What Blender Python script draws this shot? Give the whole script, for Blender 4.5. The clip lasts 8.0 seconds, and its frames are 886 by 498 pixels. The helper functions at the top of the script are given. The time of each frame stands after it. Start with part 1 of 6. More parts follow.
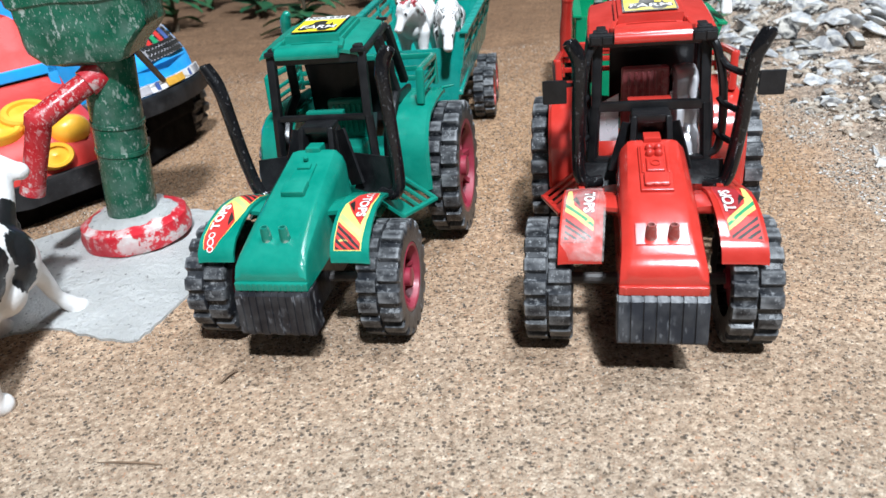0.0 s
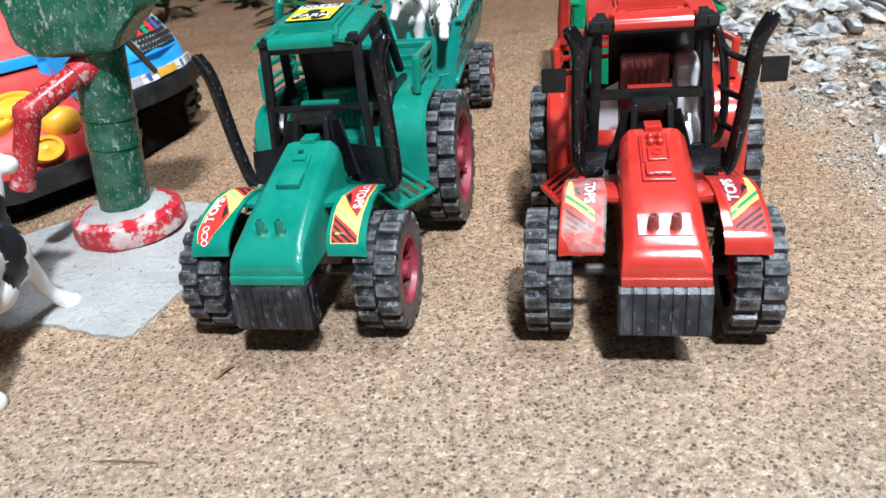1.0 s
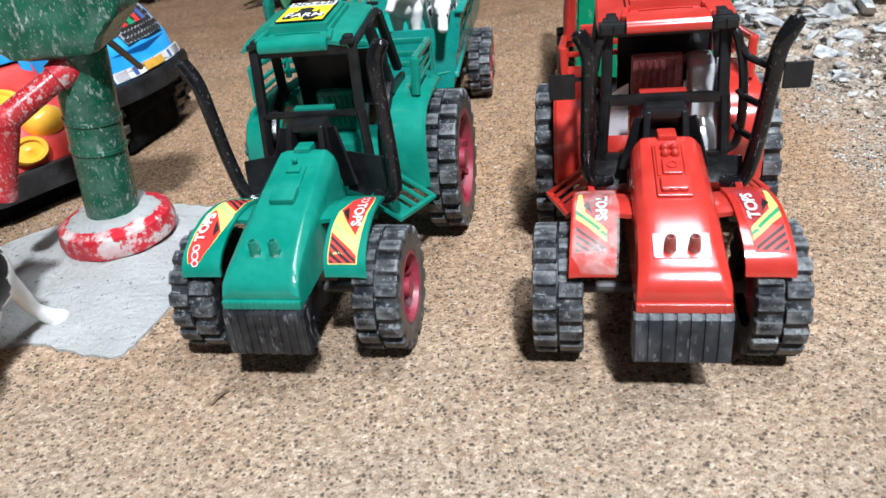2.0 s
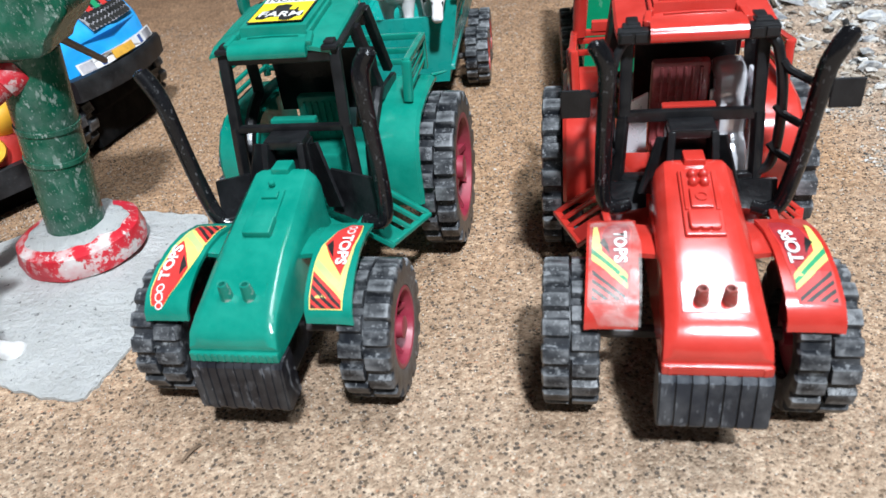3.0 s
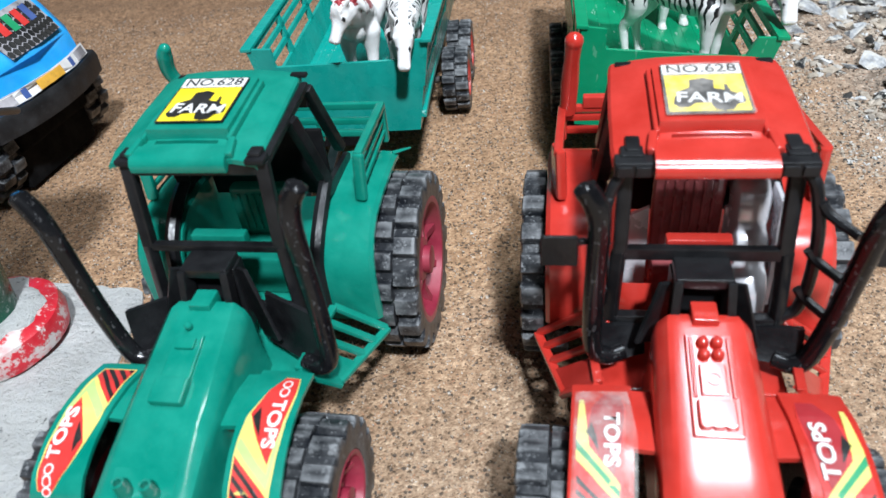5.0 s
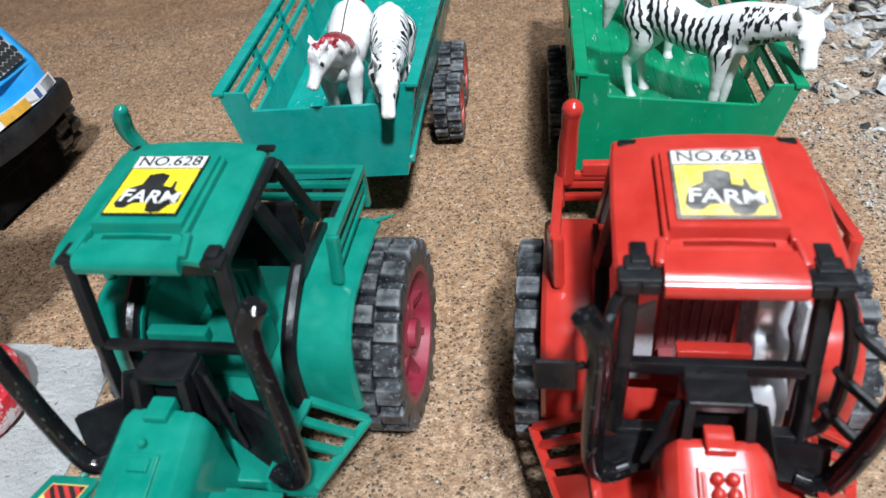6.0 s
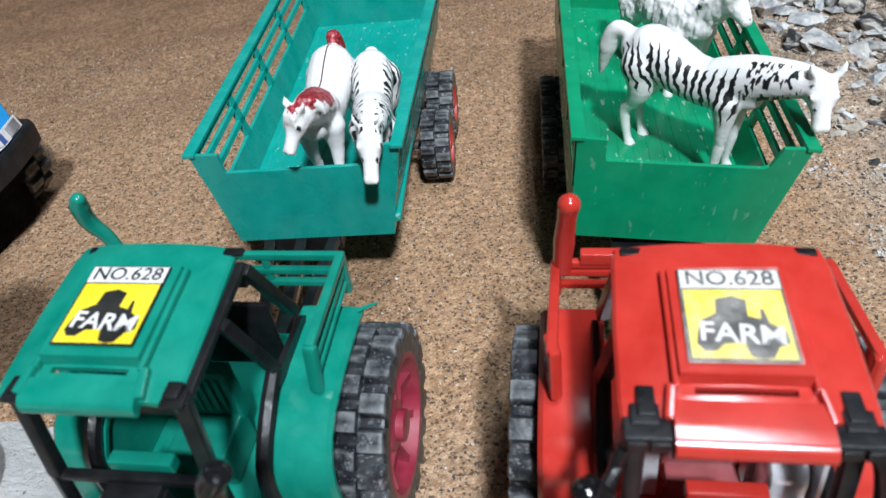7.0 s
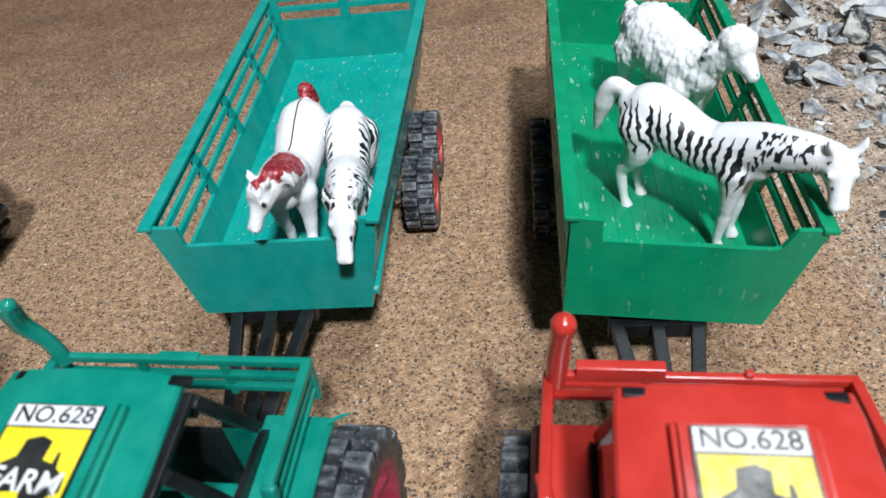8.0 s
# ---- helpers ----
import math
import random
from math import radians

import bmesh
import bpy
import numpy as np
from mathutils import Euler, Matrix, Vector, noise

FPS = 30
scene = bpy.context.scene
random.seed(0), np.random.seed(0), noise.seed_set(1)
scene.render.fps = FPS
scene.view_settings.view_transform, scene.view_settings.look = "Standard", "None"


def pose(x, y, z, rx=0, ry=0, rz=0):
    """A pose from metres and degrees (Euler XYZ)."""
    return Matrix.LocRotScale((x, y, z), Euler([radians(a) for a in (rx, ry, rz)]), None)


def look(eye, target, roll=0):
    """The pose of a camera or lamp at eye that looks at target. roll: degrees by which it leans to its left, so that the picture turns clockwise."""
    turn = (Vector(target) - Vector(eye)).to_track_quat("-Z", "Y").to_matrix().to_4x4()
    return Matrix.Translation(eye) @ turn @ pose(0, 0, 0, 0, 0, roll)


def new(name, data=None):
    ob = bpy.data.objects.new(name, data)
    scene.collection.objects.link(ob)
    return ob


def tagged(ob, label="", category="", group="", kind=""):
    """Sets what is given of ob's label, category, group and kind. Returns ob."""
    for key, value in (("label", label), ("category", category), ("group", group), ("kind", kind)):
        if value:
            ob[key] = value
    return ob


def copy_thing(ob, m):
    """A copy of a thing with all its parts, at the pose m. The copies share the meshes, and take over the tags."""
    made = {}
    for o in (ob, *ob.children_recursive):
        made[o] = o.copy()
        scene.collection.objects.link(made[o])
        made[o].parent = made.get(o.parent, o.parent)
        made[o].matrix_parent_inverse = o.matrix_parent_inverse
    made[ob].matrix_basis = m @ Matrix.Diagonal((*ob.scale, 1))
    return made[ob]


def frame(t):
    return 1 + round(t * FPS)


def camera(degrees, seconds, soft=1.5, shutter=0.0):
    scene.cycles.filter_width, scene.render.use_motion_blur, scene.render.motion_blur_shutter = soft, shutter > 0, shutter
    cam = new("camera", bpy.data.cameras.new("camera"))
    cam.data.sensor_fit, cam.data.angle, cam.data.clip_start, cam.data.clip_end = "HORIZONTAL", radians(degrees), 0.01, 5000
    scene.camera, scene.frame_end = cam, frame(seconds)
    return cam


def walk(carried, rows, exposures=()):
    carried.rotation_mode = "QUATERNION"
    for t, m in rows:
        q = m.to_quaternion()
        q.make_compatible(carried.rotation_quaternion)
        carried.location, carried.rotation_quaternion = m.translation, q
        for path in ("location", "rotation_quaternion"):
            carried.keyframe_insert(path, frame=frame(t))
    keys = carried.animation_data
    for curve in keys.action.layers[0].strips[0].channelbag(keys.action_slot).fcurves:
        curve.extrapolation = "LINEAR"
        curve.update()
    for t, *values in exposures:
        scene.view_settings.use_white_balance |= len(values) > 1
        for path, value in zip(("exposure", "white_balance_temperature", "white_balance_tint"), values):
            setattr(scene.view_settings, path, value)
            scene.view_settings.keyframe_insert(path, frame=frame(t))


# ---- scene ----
CM = 0.01  # all sizes below are in centimetres
cam = camera(63.8, 8.0)
cam.data.dof.use_dof, cam.data.dof.focus_distance, cam.data.dof.aperture_fstop = True, 0.28, 22.0
PATH = [
    (0, (0.061, -0.141, 14.958), (-0.012, 1.624, 14.02), -6.2),
    (0.5, (0.135, -0.133, 14.849), (0.063, 1.626, 13.9), -6.3),
    (1, (-0.046, 0.232, 14.849), (-0.109, 1.984, 13.885), -6.5),
    (1.5, (-0.199, 1.088, 14.993), (-0.26, 2.821, 13.997), -6.5),
    (1.7, (-0.195, 1.367, 15.272), (-0.258, 3.094, 14.265), -7.0),
    (2.8, (0.033, 4.872, 15.916), (-0.025, 6.532, 14.801), -7.1),
    (3, (-0.085, 5.547, 16.058), (-0.14, 7.201, 14.934), -7.2),
    (3.5, (0.12, 7.111, 16.555), (0.042, 8.745, 15.405), -7.2),
    (4, (0.769, 8.933, 17.357), (0.705, 10.551, 16.183), -6.9),
    (4.5, (1.071, 10.158, 17.656), (1.019, 11.752, 16.449), -6.2),
    (4.7, (1.164, 10.884, 17.831), (1.116, 12.465, 16.607), -6.6),
    (5.8, (1.838, 14.517, 18.618), (1.778, 16.051, 17.336), -7.7),
    (6, (1.989, 15.235, 18.933), (1.931, 16.765, 17.646), -7.6),
    (6.5, (2.23, 16.694, 19.356), (2.185, 18.205, 18.047), -7.1),
    (7, (2.509, 18.374, 20.206), (2.458, 19.866, 18.875), -8.4),
    (7.5, (2.788, 19.843, 20.197), (2.754, 21.316, 18.845), -8.2),
    (8, (3.084, 21.709, 20.813), (3.056, 23.186, 19.465), -8.1),
]
EXPOSURES = [(0.0, 0.05), (3.0, 0.02), (4.5, -0.06), (6.5, -0.22), (8.0, -0.32)]
walk(cam, [(t, look(Vector(eye) * CM, Vector(target) * CM, roll)) for t, eye, target, roll in PATH], EXPOSURES)

# ---- light ----
world = bpy.data.worlds.new("world")
scene.world = world
world.use_nodes = True
world.node_tree.nodes["Background"].inputs[0].default_value = (0.9, 0.95, 1.0, 1)
world.node_tree.nodes["Background"].inputs[1].default_value = 0.35

def ceiling_light(place, size, energy, colour):
    lamp = bpy.data.lights.new("ceiling_lamp_light", "AREA")
    lamp.shape, lamp.size, lamp.size_y = "RECTANGLE", *size
    lamp.energy, lamp.color = energy, colour
    new("ceiling_lamp_light", lamp).matrix_world = place


# the room's lamp behind the camera, and a weaker tube overhead
ceiling_light(look((0.29, -0.80, 1.70), (0.03, 0.32, 0)), (0.13, 0.13), 68, (0.875, 0.965, 1.06))
ceiling_light(pose(0.28, 0.30, 1.20, 0, 13, 0), (0.17, 0.52), 10, (0.85, 0.955, 1.06))


# ---- materials ----
def nodes_of(name):
    m = bpy.data.materials.new(name)
    m.use_nodes = True
    nt = m.node_tree
    return m, nt, nt.nodes["Principled BSDF"], nt.nodes.new


def coords(nt, scale=1.0, use="Object"):
    tc = nt.nodes.new("ShaderNodeTexCoord")
    mp = nt.nodes.new("ShaderNodeMapping")
    mp.inputs["Scale"].default_value = (scale,) * 3
    nt.links.new(tc.outputs[use], mp.inputs["Vector"])
    return mp.outputs["Vector"]


def noise_fac(nt, vec, scale, lo, hi, detail=4, rough=0.6):
    n = nt.nodes.new("ShaderNodeTexNoise")
    n.inputs["Scale"].default_value, n.inputs["Detail"].default_value, n.inputs["Roughness"].default_value = scale, detail, rough
    nt.links.new(vec, n.inputs["Vector"])
    r = nt.nodes.new("ShaderNodeMapRange")
    r.inputs["From Min"].default_value, r.inputs["From Max"].default_value = lo, hi
    nt.links.new(n.outputs["Fac"], r.inputs["Value"])
    return r.outputs["Result"]


def mixed(nt, fac, a, b, mode="MIX"):
    n = nt.nodes.new("ShaderNodeMix")
    n.data_type, n.blend_type = "RGBA", mode
    for sock, value in (("Factor", fac), (6, a), (7, b)):
        target = n.inputs[0] if sock == "Factor" else n.inputs[sock]
        if isinstance(value, (tuple, list)):
            target.default_value = (*value[:3], 1)
        elif isinstance(value, (int, float)):
            target.default_value = value
        else:
            nt.links.new(value, target)
    return n.outputs[2]


def math_node(nt, op, a, b=0.0, c=0.0):
    n = nt.nodes.new("ShaderNodeMath")
    n.operation = op
    for i, v in enumerate((a, b, c)):
        if isinstance(v, (int, float)):
            n.inputs[i].default_value = v
        else:
            nt.links.new(v, n.inputs[i])
    return n.outputs[0]


def bumped(nt, bsdf, height, strength, distance):
    b = nt.nodes.new("ShaderNodeBump")
    b.inputs["Strength"].default_value, b.inputs["Distance"].default_value = strength, distance
    nt.links.new(height, b.inputs["Height"])
    nt.links.new(b.outputs["Normal"], bsdf.inputs["Normal"])


def plastic(name, colour, rough=0.32, dust=0.25, dust_colour=(0.42, 0.37, 0.3), vary=0.25, bump=0.15, metal=0.0, grit=1.0, coat=0.0, spec=0.5, smudge=0.18):
    """Moulded toy plastic: mottled colour, fine orange-peel, dust in specks and smears."""
    m, nt, bsdf, node = nodes_of(name)
    v = coords(nt)
    dark = tuple(c * (1 - vary) for c in colour)
    light = tuple(min(1, c * (1 + vary) + 0.01) for c in colour)
    base = mixed(nt, noise_fac(nt, v, 90, 0.3, 0.7), dark, light)
    specks = noise_fac(nt, v, 650 * grit, 0.62, 0.72, 2)
    smear = noise_fac(nt, v, 55, 0.45, 0.75, 5)
    amount = math_node(nt, "MULTIPLY", math_node(nt, "MULTIPLY_ADD", specks, 0.6, smear), dust)
    nt.links.new(mixed(nt, math_node(nt, "MINIMUM", amount, 0.9), base, dust_colour), bsdf.inputs["Base Color"])
    rr = math_node(nt, "MULTIPLY_ADD", smear, smudge + dust * 0.3, rough)
    nt.links.new(rr, bsdf.inputs["Roughness"])
    bsdf.inputs["Metallic"].default_value = metal
    bsdf.inputs["Coat Weight"].default_value = coat
    bsdf.inputs["Specular IOR Level"].default_value = spec
    bumped(nt, bsdf, noise_fac(nt, v, 420, 0.2, 0.8, 3), bump, 0.0004)
    return m


def chipped(name, colour, chip, amount=0.8, scale=240, rough=0.32, vary=0.3, streak=(1, 1, 1), edge=0.56, dust=0.12, bump=0.3, rims=0.0):
    """Worn paint or rubber: scraped flecks and scratches that show the pale stuff below, and a film of dust."""
    m, nt, bsdf, node = nodes_of(name)
    v = coords(nt)
    tc = node("ShaderNodeTexCoord")
    mp = node("ShaderNodeMapping")
    mp.inputs["Scale"].default_value = streak
    nt.links.new(tc.outputs["Object"], mp.inputs["Vector"])
    base = mixed(nt, noise_fac(nt, v, 70, 0.3, 0.7, 5), tuple(k * (1 - vary) for k in colour), tuple(k * (1 + vary) + 0.004 for k in colour))
    where = noise_fac(nt, v, 48, 0.38, 0.62, 4)
    fleck = noise_fac(nt, mp.outputs["Vector"], scale, edge, edge + 0.05, 5, 0.7)
    scratch = noise_fac(nt, mp.outputs["Vector"], scale * 2.6, 0.64, 0.68, 2)
    worn = math_node(nt, "MULTIPLY", math_node(nt, "MINIMUM", math_node(nt, "ADD", math_node(nt, "MULTIPLY", where, fleck), math_node(nt, "MULTIPLY", scratch, 0.6)), 1.0), amount)
    if rims:
        geo = node("ShaderNodeNewGeometry")
        sharp = node("ShaderNodeMapRange")
        sharp.inputs["From Min"].default_value, sharp.inputs["From Max"].default_value = 0.53, 0.62
        nt.links.new(geo.outputs["Pointiness"], sharp.inputs["Value"])
        rub = math_node(nt, "MULTIPLY", math_node(nt, "MULTIPLY", sharp.outputs[0], noise_fac(nt, v, 160, 0.42, 0.58, 5, 0.7)), rims)
        worn = math_node(nt, "MAXIMUM", worn, rub)
    film = math_node(nt, "MULTIPLY", noise_fac(nt, v, 110, 0.42, 0.72, 5), dust)
    col = mixed(nt, film, mixed(nt, worn, base, chip), (0.40, 0.405, 0.41))
    nt.links.new(col, bsdf.inputs["Base Color"])
    nt.links.new(math_node(nt, "MULTIPLY_ADD", math_node(nt, "ADD", worn, film), 0.4, rough), bsdf.inputs["Roughness"])
    bsdf.inputs["Specular IOR Level"].default_value = 0.36
    h = math_node(nt, "SUBTRACT", math_node(nt, "MULTIPLY", noise_fac(nt, v, 260, 0.2, 0.8, 4), 0.5), math_node(nt, "MULTIPLY", worn, 0.5))
    bumped(nt, bsdf, h, bump, 0.0006)
    return m


def paint(name, colour, rough=0.45, bump=0.1):
    return plastic(name, colour, rough, 0.05, vary=0.12, bump=bump)


GREEN = plastic("green_plastic", (0.0, 0.205, 0.146), 0.17, 0.03, (0.25, 0.50, 0.42), vary=0.14, smudge=0.1)
RED = plastic("red_plastic", (0.50, 0.029, 0.019), 0.165, 0.03, (0.6, 0.3, 0.27), vary=0.10, bump=0.03, spec=0.8, smudge=0.05)
BLACK = plastic("black_plastic", (0.0045, 0.0045, 0.0055), 0.28, 0.03, (0.22, 0.23, 0.25), bump=0.25, spec=0.32)
RUBBER = chipped("dusty_rubber", (0.009, 0.0105, 0.014), (0.46, 0.47, 0.48), 0.5, 420, 0.34, 0.4, (1, 1, 1), 0.57, 0.16, 0.5, 0.9)
MAROON = plastic("maroon_plastic", (0.26, 0.018, 0.040), 0.35, 0.08)
RIM_RED = plastic("dull_red_plastic", (0.42, 0.035, 0.025), 0.4, 0.12)
TEAL = plastic("teal_trailer_plastic", (0.0, 0.285, 0.236), 0.24, 0.04, (0.5, 0.6, 0.55), vary=0.12, spec=0.45)
BOTTLE = chipped("bottle_green_trailer_plastic", (0.0, 0.245, 0.110), (0.62, 0.70, 0.66), 0.16, 150, 0.24, 0.14, (1, 0.4, 0.3), 0.64, 0.015, 0.08)
BOTTLE_FLOOR = chipped("scuffed_bottle_green_floor", (0.0, 0.245, 0.110), (0.66, 0.74, 0.70), 0.55, 75, 0.24, 0.14, (1.6, 0.5, 1), 0.635, 0.02, 0.08)
TEAL_FLOOR = chipped("scuffed_teal_floor", (0.0, 0.285, 0.236), (0.60, 0.68, 0.64), 0.5, 150, 0.28, 0.12, (1, 0.6, 1), 0.66, 0.02, 0.08)
CHROME = plastic("chromed_plastic", (0.80, 0.79, 0.82), 0.22, 0.02, metal=0.45, vary=0.04, bump=0.05)
SEAT_RED = plastic("dark_red_clear_plastic", (0.36, 0.075, 0.080), 0.22, 0.1, (0.6, 0.45, 0.45))
PUMP_GREEN = chipped("chalky_green_paint", (0.004, 0.088, 0.048), (0.50, 0.55, 0.50), 0.7, 430, 0.25, 0.35, (1, 1, 0.45), 0.57, 0.16, 0.5)
PUMP_RED = chipped("chalky_red_paint", (0.42, 0.012, 0.018), (0.62, 0.58, 0.56), 0.75, 480, 0.25, 0.25, (1, 1, 0.6), 0.55, 0.10, 0.4)
BASE_RED = chipped("chipped_red_paint", (0.50, 0.014, 0.026), (0.62, 0.57, 0.54), 0.95, 110, 0.35, 0.2, (1, 1, 1), 0.50, 0.18, 0.5)
CAR_RED = plastic("toy_car_red", (0.55, 0.028, 0.02), 0.42, 0.05, vary=0.1)
CAR_BLUE = plastic("toy_truck_blue", (0.015, 0.38, 0.85), 0.3, 0.08, vary=0.12)
CAR_YELLOW = plastic("toy_car_yellow", (0.85, 0.42, 0.03), 0.35, 0.05, vary=0.1)
CAR_BLACK = plastic("toy_car_black", (0.008, 0.008, 0.009), 0.45, 0.10, (0.25, 0.25, 0.26), spec=0.3)
# matt black that stands in for shade under and inside the toy vehicles
SHADE_BLACK = plastic("shade_black", (0.003, 0.003, 0.0035), 0.8, 0.0, spec=0.05)
STEEL_DARK = plastic("dark_rod", (0.05, 0.045, 0.045), 0.45, 0.2)
S_YELLOW = paint("sticker_yellow", (0.85, 0.66, 0.02))
S_WHITE = paint("sticker_white", (0.72, 0.70, 0.68))
S_BLACK = paint("sticker_black", (0.008, 0.008, 0.008))
S_RED = paint("sticker_red", (0.60, 0.030, 0.025))
S_GREEN = paint("sticker_green", (0.01, 0.28, 0.11))
S_LIME = paint("sticker_lime", (0.45, 0.62, 0.20))
S_BLUE = paint("sticker_blue", (0.05, 0.10, 0.3))
# grey of the added walls, chosen for how much light they bounce back
UNSEEN_WALL_GREY = plastic("unseen_wall_grey", (0.11, 0.11, 0.11), 0.7, 0.1, vary=0.05)

S_PHOTO = plastic("sticker_photo_print", (0.42, 0.40, 0.42), 0.4, 0.9, (0.08, 0.07, 0.07), vary=0.4, grit=0.6)
S_ORANGE = plastic("sticker_orange_print", (0.75, 0.40, 0.05), 0.4, 0.5, (0.35, 0.10, 0.05), vary=0.2, grit=0.6)
S_PALE = paint("sticker_pale_yellow", (0.72, 0.64, 0.16))
S_MAROON = paint("sticker_dark_red", (0.34, 0.016, 0.022))
GREEN_STUB = chipped("worn_green_stub", (0.0, 0.19, 0.135), (0.50, 0.50, 0.44), 0.8, 170, 0.3, 0.2, (1, 1, 1), 0.52, 0.12, 0.3)
STUB_WORN = chipped("worn_red_stub", (0.30, 0.05, 0.04), (0.36, 0.29, 0.26), 0.9, 160, 0.4, 0.3, (1, 1, 1), 0.46, 0.15, 0.3)
GRILLE_BLACK = chipped("scuffed_black_plastic", (0.010, 0.010, 0.013), (0.36, 0.37, 0.40), 0.5, 210, 0.3, 0.3, (1, 1, 0.35), 0.55, 0.10, 0.3)
GRILLE_GREY = chipped("dusty_grey_plastic", (0.014, 0.018, 0.026), (0.36, 0.38, 0.41), 0.4, 210, 0.33, 0.3, (1, 1, 0.35), 0.56, 0.16, 0.3)
PIPE_BLACK = chipped("scuffed_glossy_black", (0.004, 0.004, 0.005), (0.42, 0.42, 0.43), 0.2, 380, 0.17, 0.3, (1, 1, 0.5), 0.64, 0.015, 0.12)


def tape_material():
    m, nt, bsdf, node = nodes_of("clear_tape")
    bsdf.inputs["Base Color"].default_value = (0.8, 0.75, 0.7, 1)
    bsdf.inputs["Roughness"].default_value = 0.25
    v = coords(nt)
    nt.links.new(math_node(nt, "MULTIPLY_ADD", noise_fac(nt, v, 160, 0.4, 0.7), 0.3, 0.08), bsdf.inputs["Alpha"])
    bumped(nt, bsdf, noise_fac(nt, v, 200, 0.3, 0.7), 0.4, 0.0008)
    return m


TAPE = tape_material()


def sand_material(name, grains=True):
    m, nt, bsdf, node = nodes_of(name)
    v = coords(nt)
    vor = node("ShaderNodeTexVoronoi")
    vor.inputs["Scale"].default_value = 1150
    nt.links.new(v, vor.inputs["Vector"])
    wn = node("ShaderNodeSeparateColor")
    nt.links.new(vor.outputs["Color"], wn.inputs[0])
    ramp = node("ShaderNodeValToRGB")
    e = ramp.color_ramp.elements
    e[0].position, e[0].color = 0.0, (0.10, 0.080, 0.062, 1)
    e[1].position, e[1].color = 1.0, (0.55, 0.475, 0.40, 1)
    for pos, col in ((0.05, (0.18, 0.14, 0.105, 1)), (0.11, (0.345, 0.272, 0.215, 1)), (0.6, (0.415, 0.332, 0.266, 1)), (0.9, (0.475, 0.395, 0.325, 1))):
        s = e.new(pos)
        s.color = col
    nt.links.new(wn.outputs[0], ramp.inputs[0])
    sep = node("ShaderNodeSeparateXYZ")
    nt.links.new(v, sep.inputs[0])
    # the sand turns browner towards the back, with an uneven edge
    back_brown = node("ShaderNodeMapRange")
    back_brown.inputs["From Min"].default_value, back_brown.inputs["From Max"].default_value = 0.14, 0.40
    nt.links.new(math_node(nt, "MULTIPLY_ADD", noise_fac(nt, v, 14, 0.2, 0.8, 4), 0.12, sep.outputs[1]), back_brown.inputs["Value"])
    browner = mixed(nt, back_brown.outputs[0], (1.03, 1.055, 1.035), (0.99, 0.765, 0.555))
    ash = node("ShaderNodeMapRange")
    ash.inputs["From Min"].default_value, ash.inputs["From Max"].default_value = 0.165, 0.235
    nt.links.new(math_node(nt, "MULTIPLY_ADD", noise_fac(nt, v, 26, 0.2, 0.8, 6), 0.05, math_node(nt, "MULTIPLY_ADD", sep.outputs[1], -0.07, sep.outputs[0])), ash.inputs["Value"])
    browner = mixed(nt, ash.outputs[0], browner, (1.22, 1.25, 1.28))
    deep = node("ShaderNodeMapRange")
    deep.inputs["From Min"].default_value, deep.inputs["From Max"].default_value = 0.185, 0.235
    nt.links.new(math_node(nt, "MULTIPLY_ADD", sep.outputs[1], -0.03, sep.outputs[0]), deep.inputs["Value"])
    # dark patches: charcoal earth, and shade of the gaps between stones put into the colour
    char_and_gaps = math_node(nt, "MULTIPLY", noise_fac(nt, v, 48, 0.47, 0.55, 7, 0.75), deep.outputs[0])
    browner = mixed(nt, char_and_gaps, browner, (0.17, 0.16, 0.155))
    rear = node("ShaderNodeMapRange")
    rear.inputs["From Min"].default_value, rear.inputs["From Max"].default_value = 0.58, 0.82
    nt.links.new(math_node(nt, "MULTIPLY_ADD", noise_fac(nt, v, 20, 0.2, 0.8, 4), 0.16, sep.outputs[1]), rear.inputs["Value"])
    browner = mixed(nt, math_node(nt, "MULTIPLY", rear.outputs[0], math_node(nt, "SUBTRACT", 1.0, ash.outputs[0])), browner, (0.66, 0.48, 0.34))
    patches = mixed(nt, noise_fac(nt, v, 22, 0.3, 0.75, 5), (0.84, 0.81, 0.78), (1.10, 1.09, 1.08))
    col = mixed(nt, 1.0, mixed(nt, 1.0, ramp.outputs[0], browner, "MULTIPLY"), patches, "MULTIPLY")
    fine = mixed(nt, noise_fac(nt, v, 380, 0.35, 0.65, 3), (0.74, 0.71, 0.68), (1.16, 1.16, 1.16))
    clump = mixed(nt, noise_fac(nt, v, 190, 0.34, 0.66, 4, 0.7), (0.82, 0.78, 0.74), (1.12, 1.12, 1.12))
    col = mixed(nt, 1.0, mixed(nt, 1.0, col, fine, "MULTIPLY"), clump, "MULTIPLY")
    rust = mixed(nt, noise_fac(nt, v, 700, 0.63, 0.70, 2), col, (0.40, 0.20, 0.11))
    speck = node("ShaderNodeTexVoronoi")
    speck.inputs["Scale"].default_value = 620
    nt.links.new(v, speck.inputs["Vector"])
    pick = node("ShaderNodeSeparateColor")
    nt.links.new(speck.outputs["Color"], pick.inputs[0])
    dark = math_node(nt, "MULTIPLY", math_node(nt, "LESS_THAN", pick.outputs[1], 0.15), math_node(nt, "LESS_THAN", speck.outputs["Distance"], 0.42))
    nt.links.new(mixed(nt, math_node(nt, "MULTIPLY", dark, 0.85), rust, (0.055, 0.042, 0.033)), bsdf.inputs["Base Color"])
    bsdf.inputs["Roughness"].default_value = 0.85
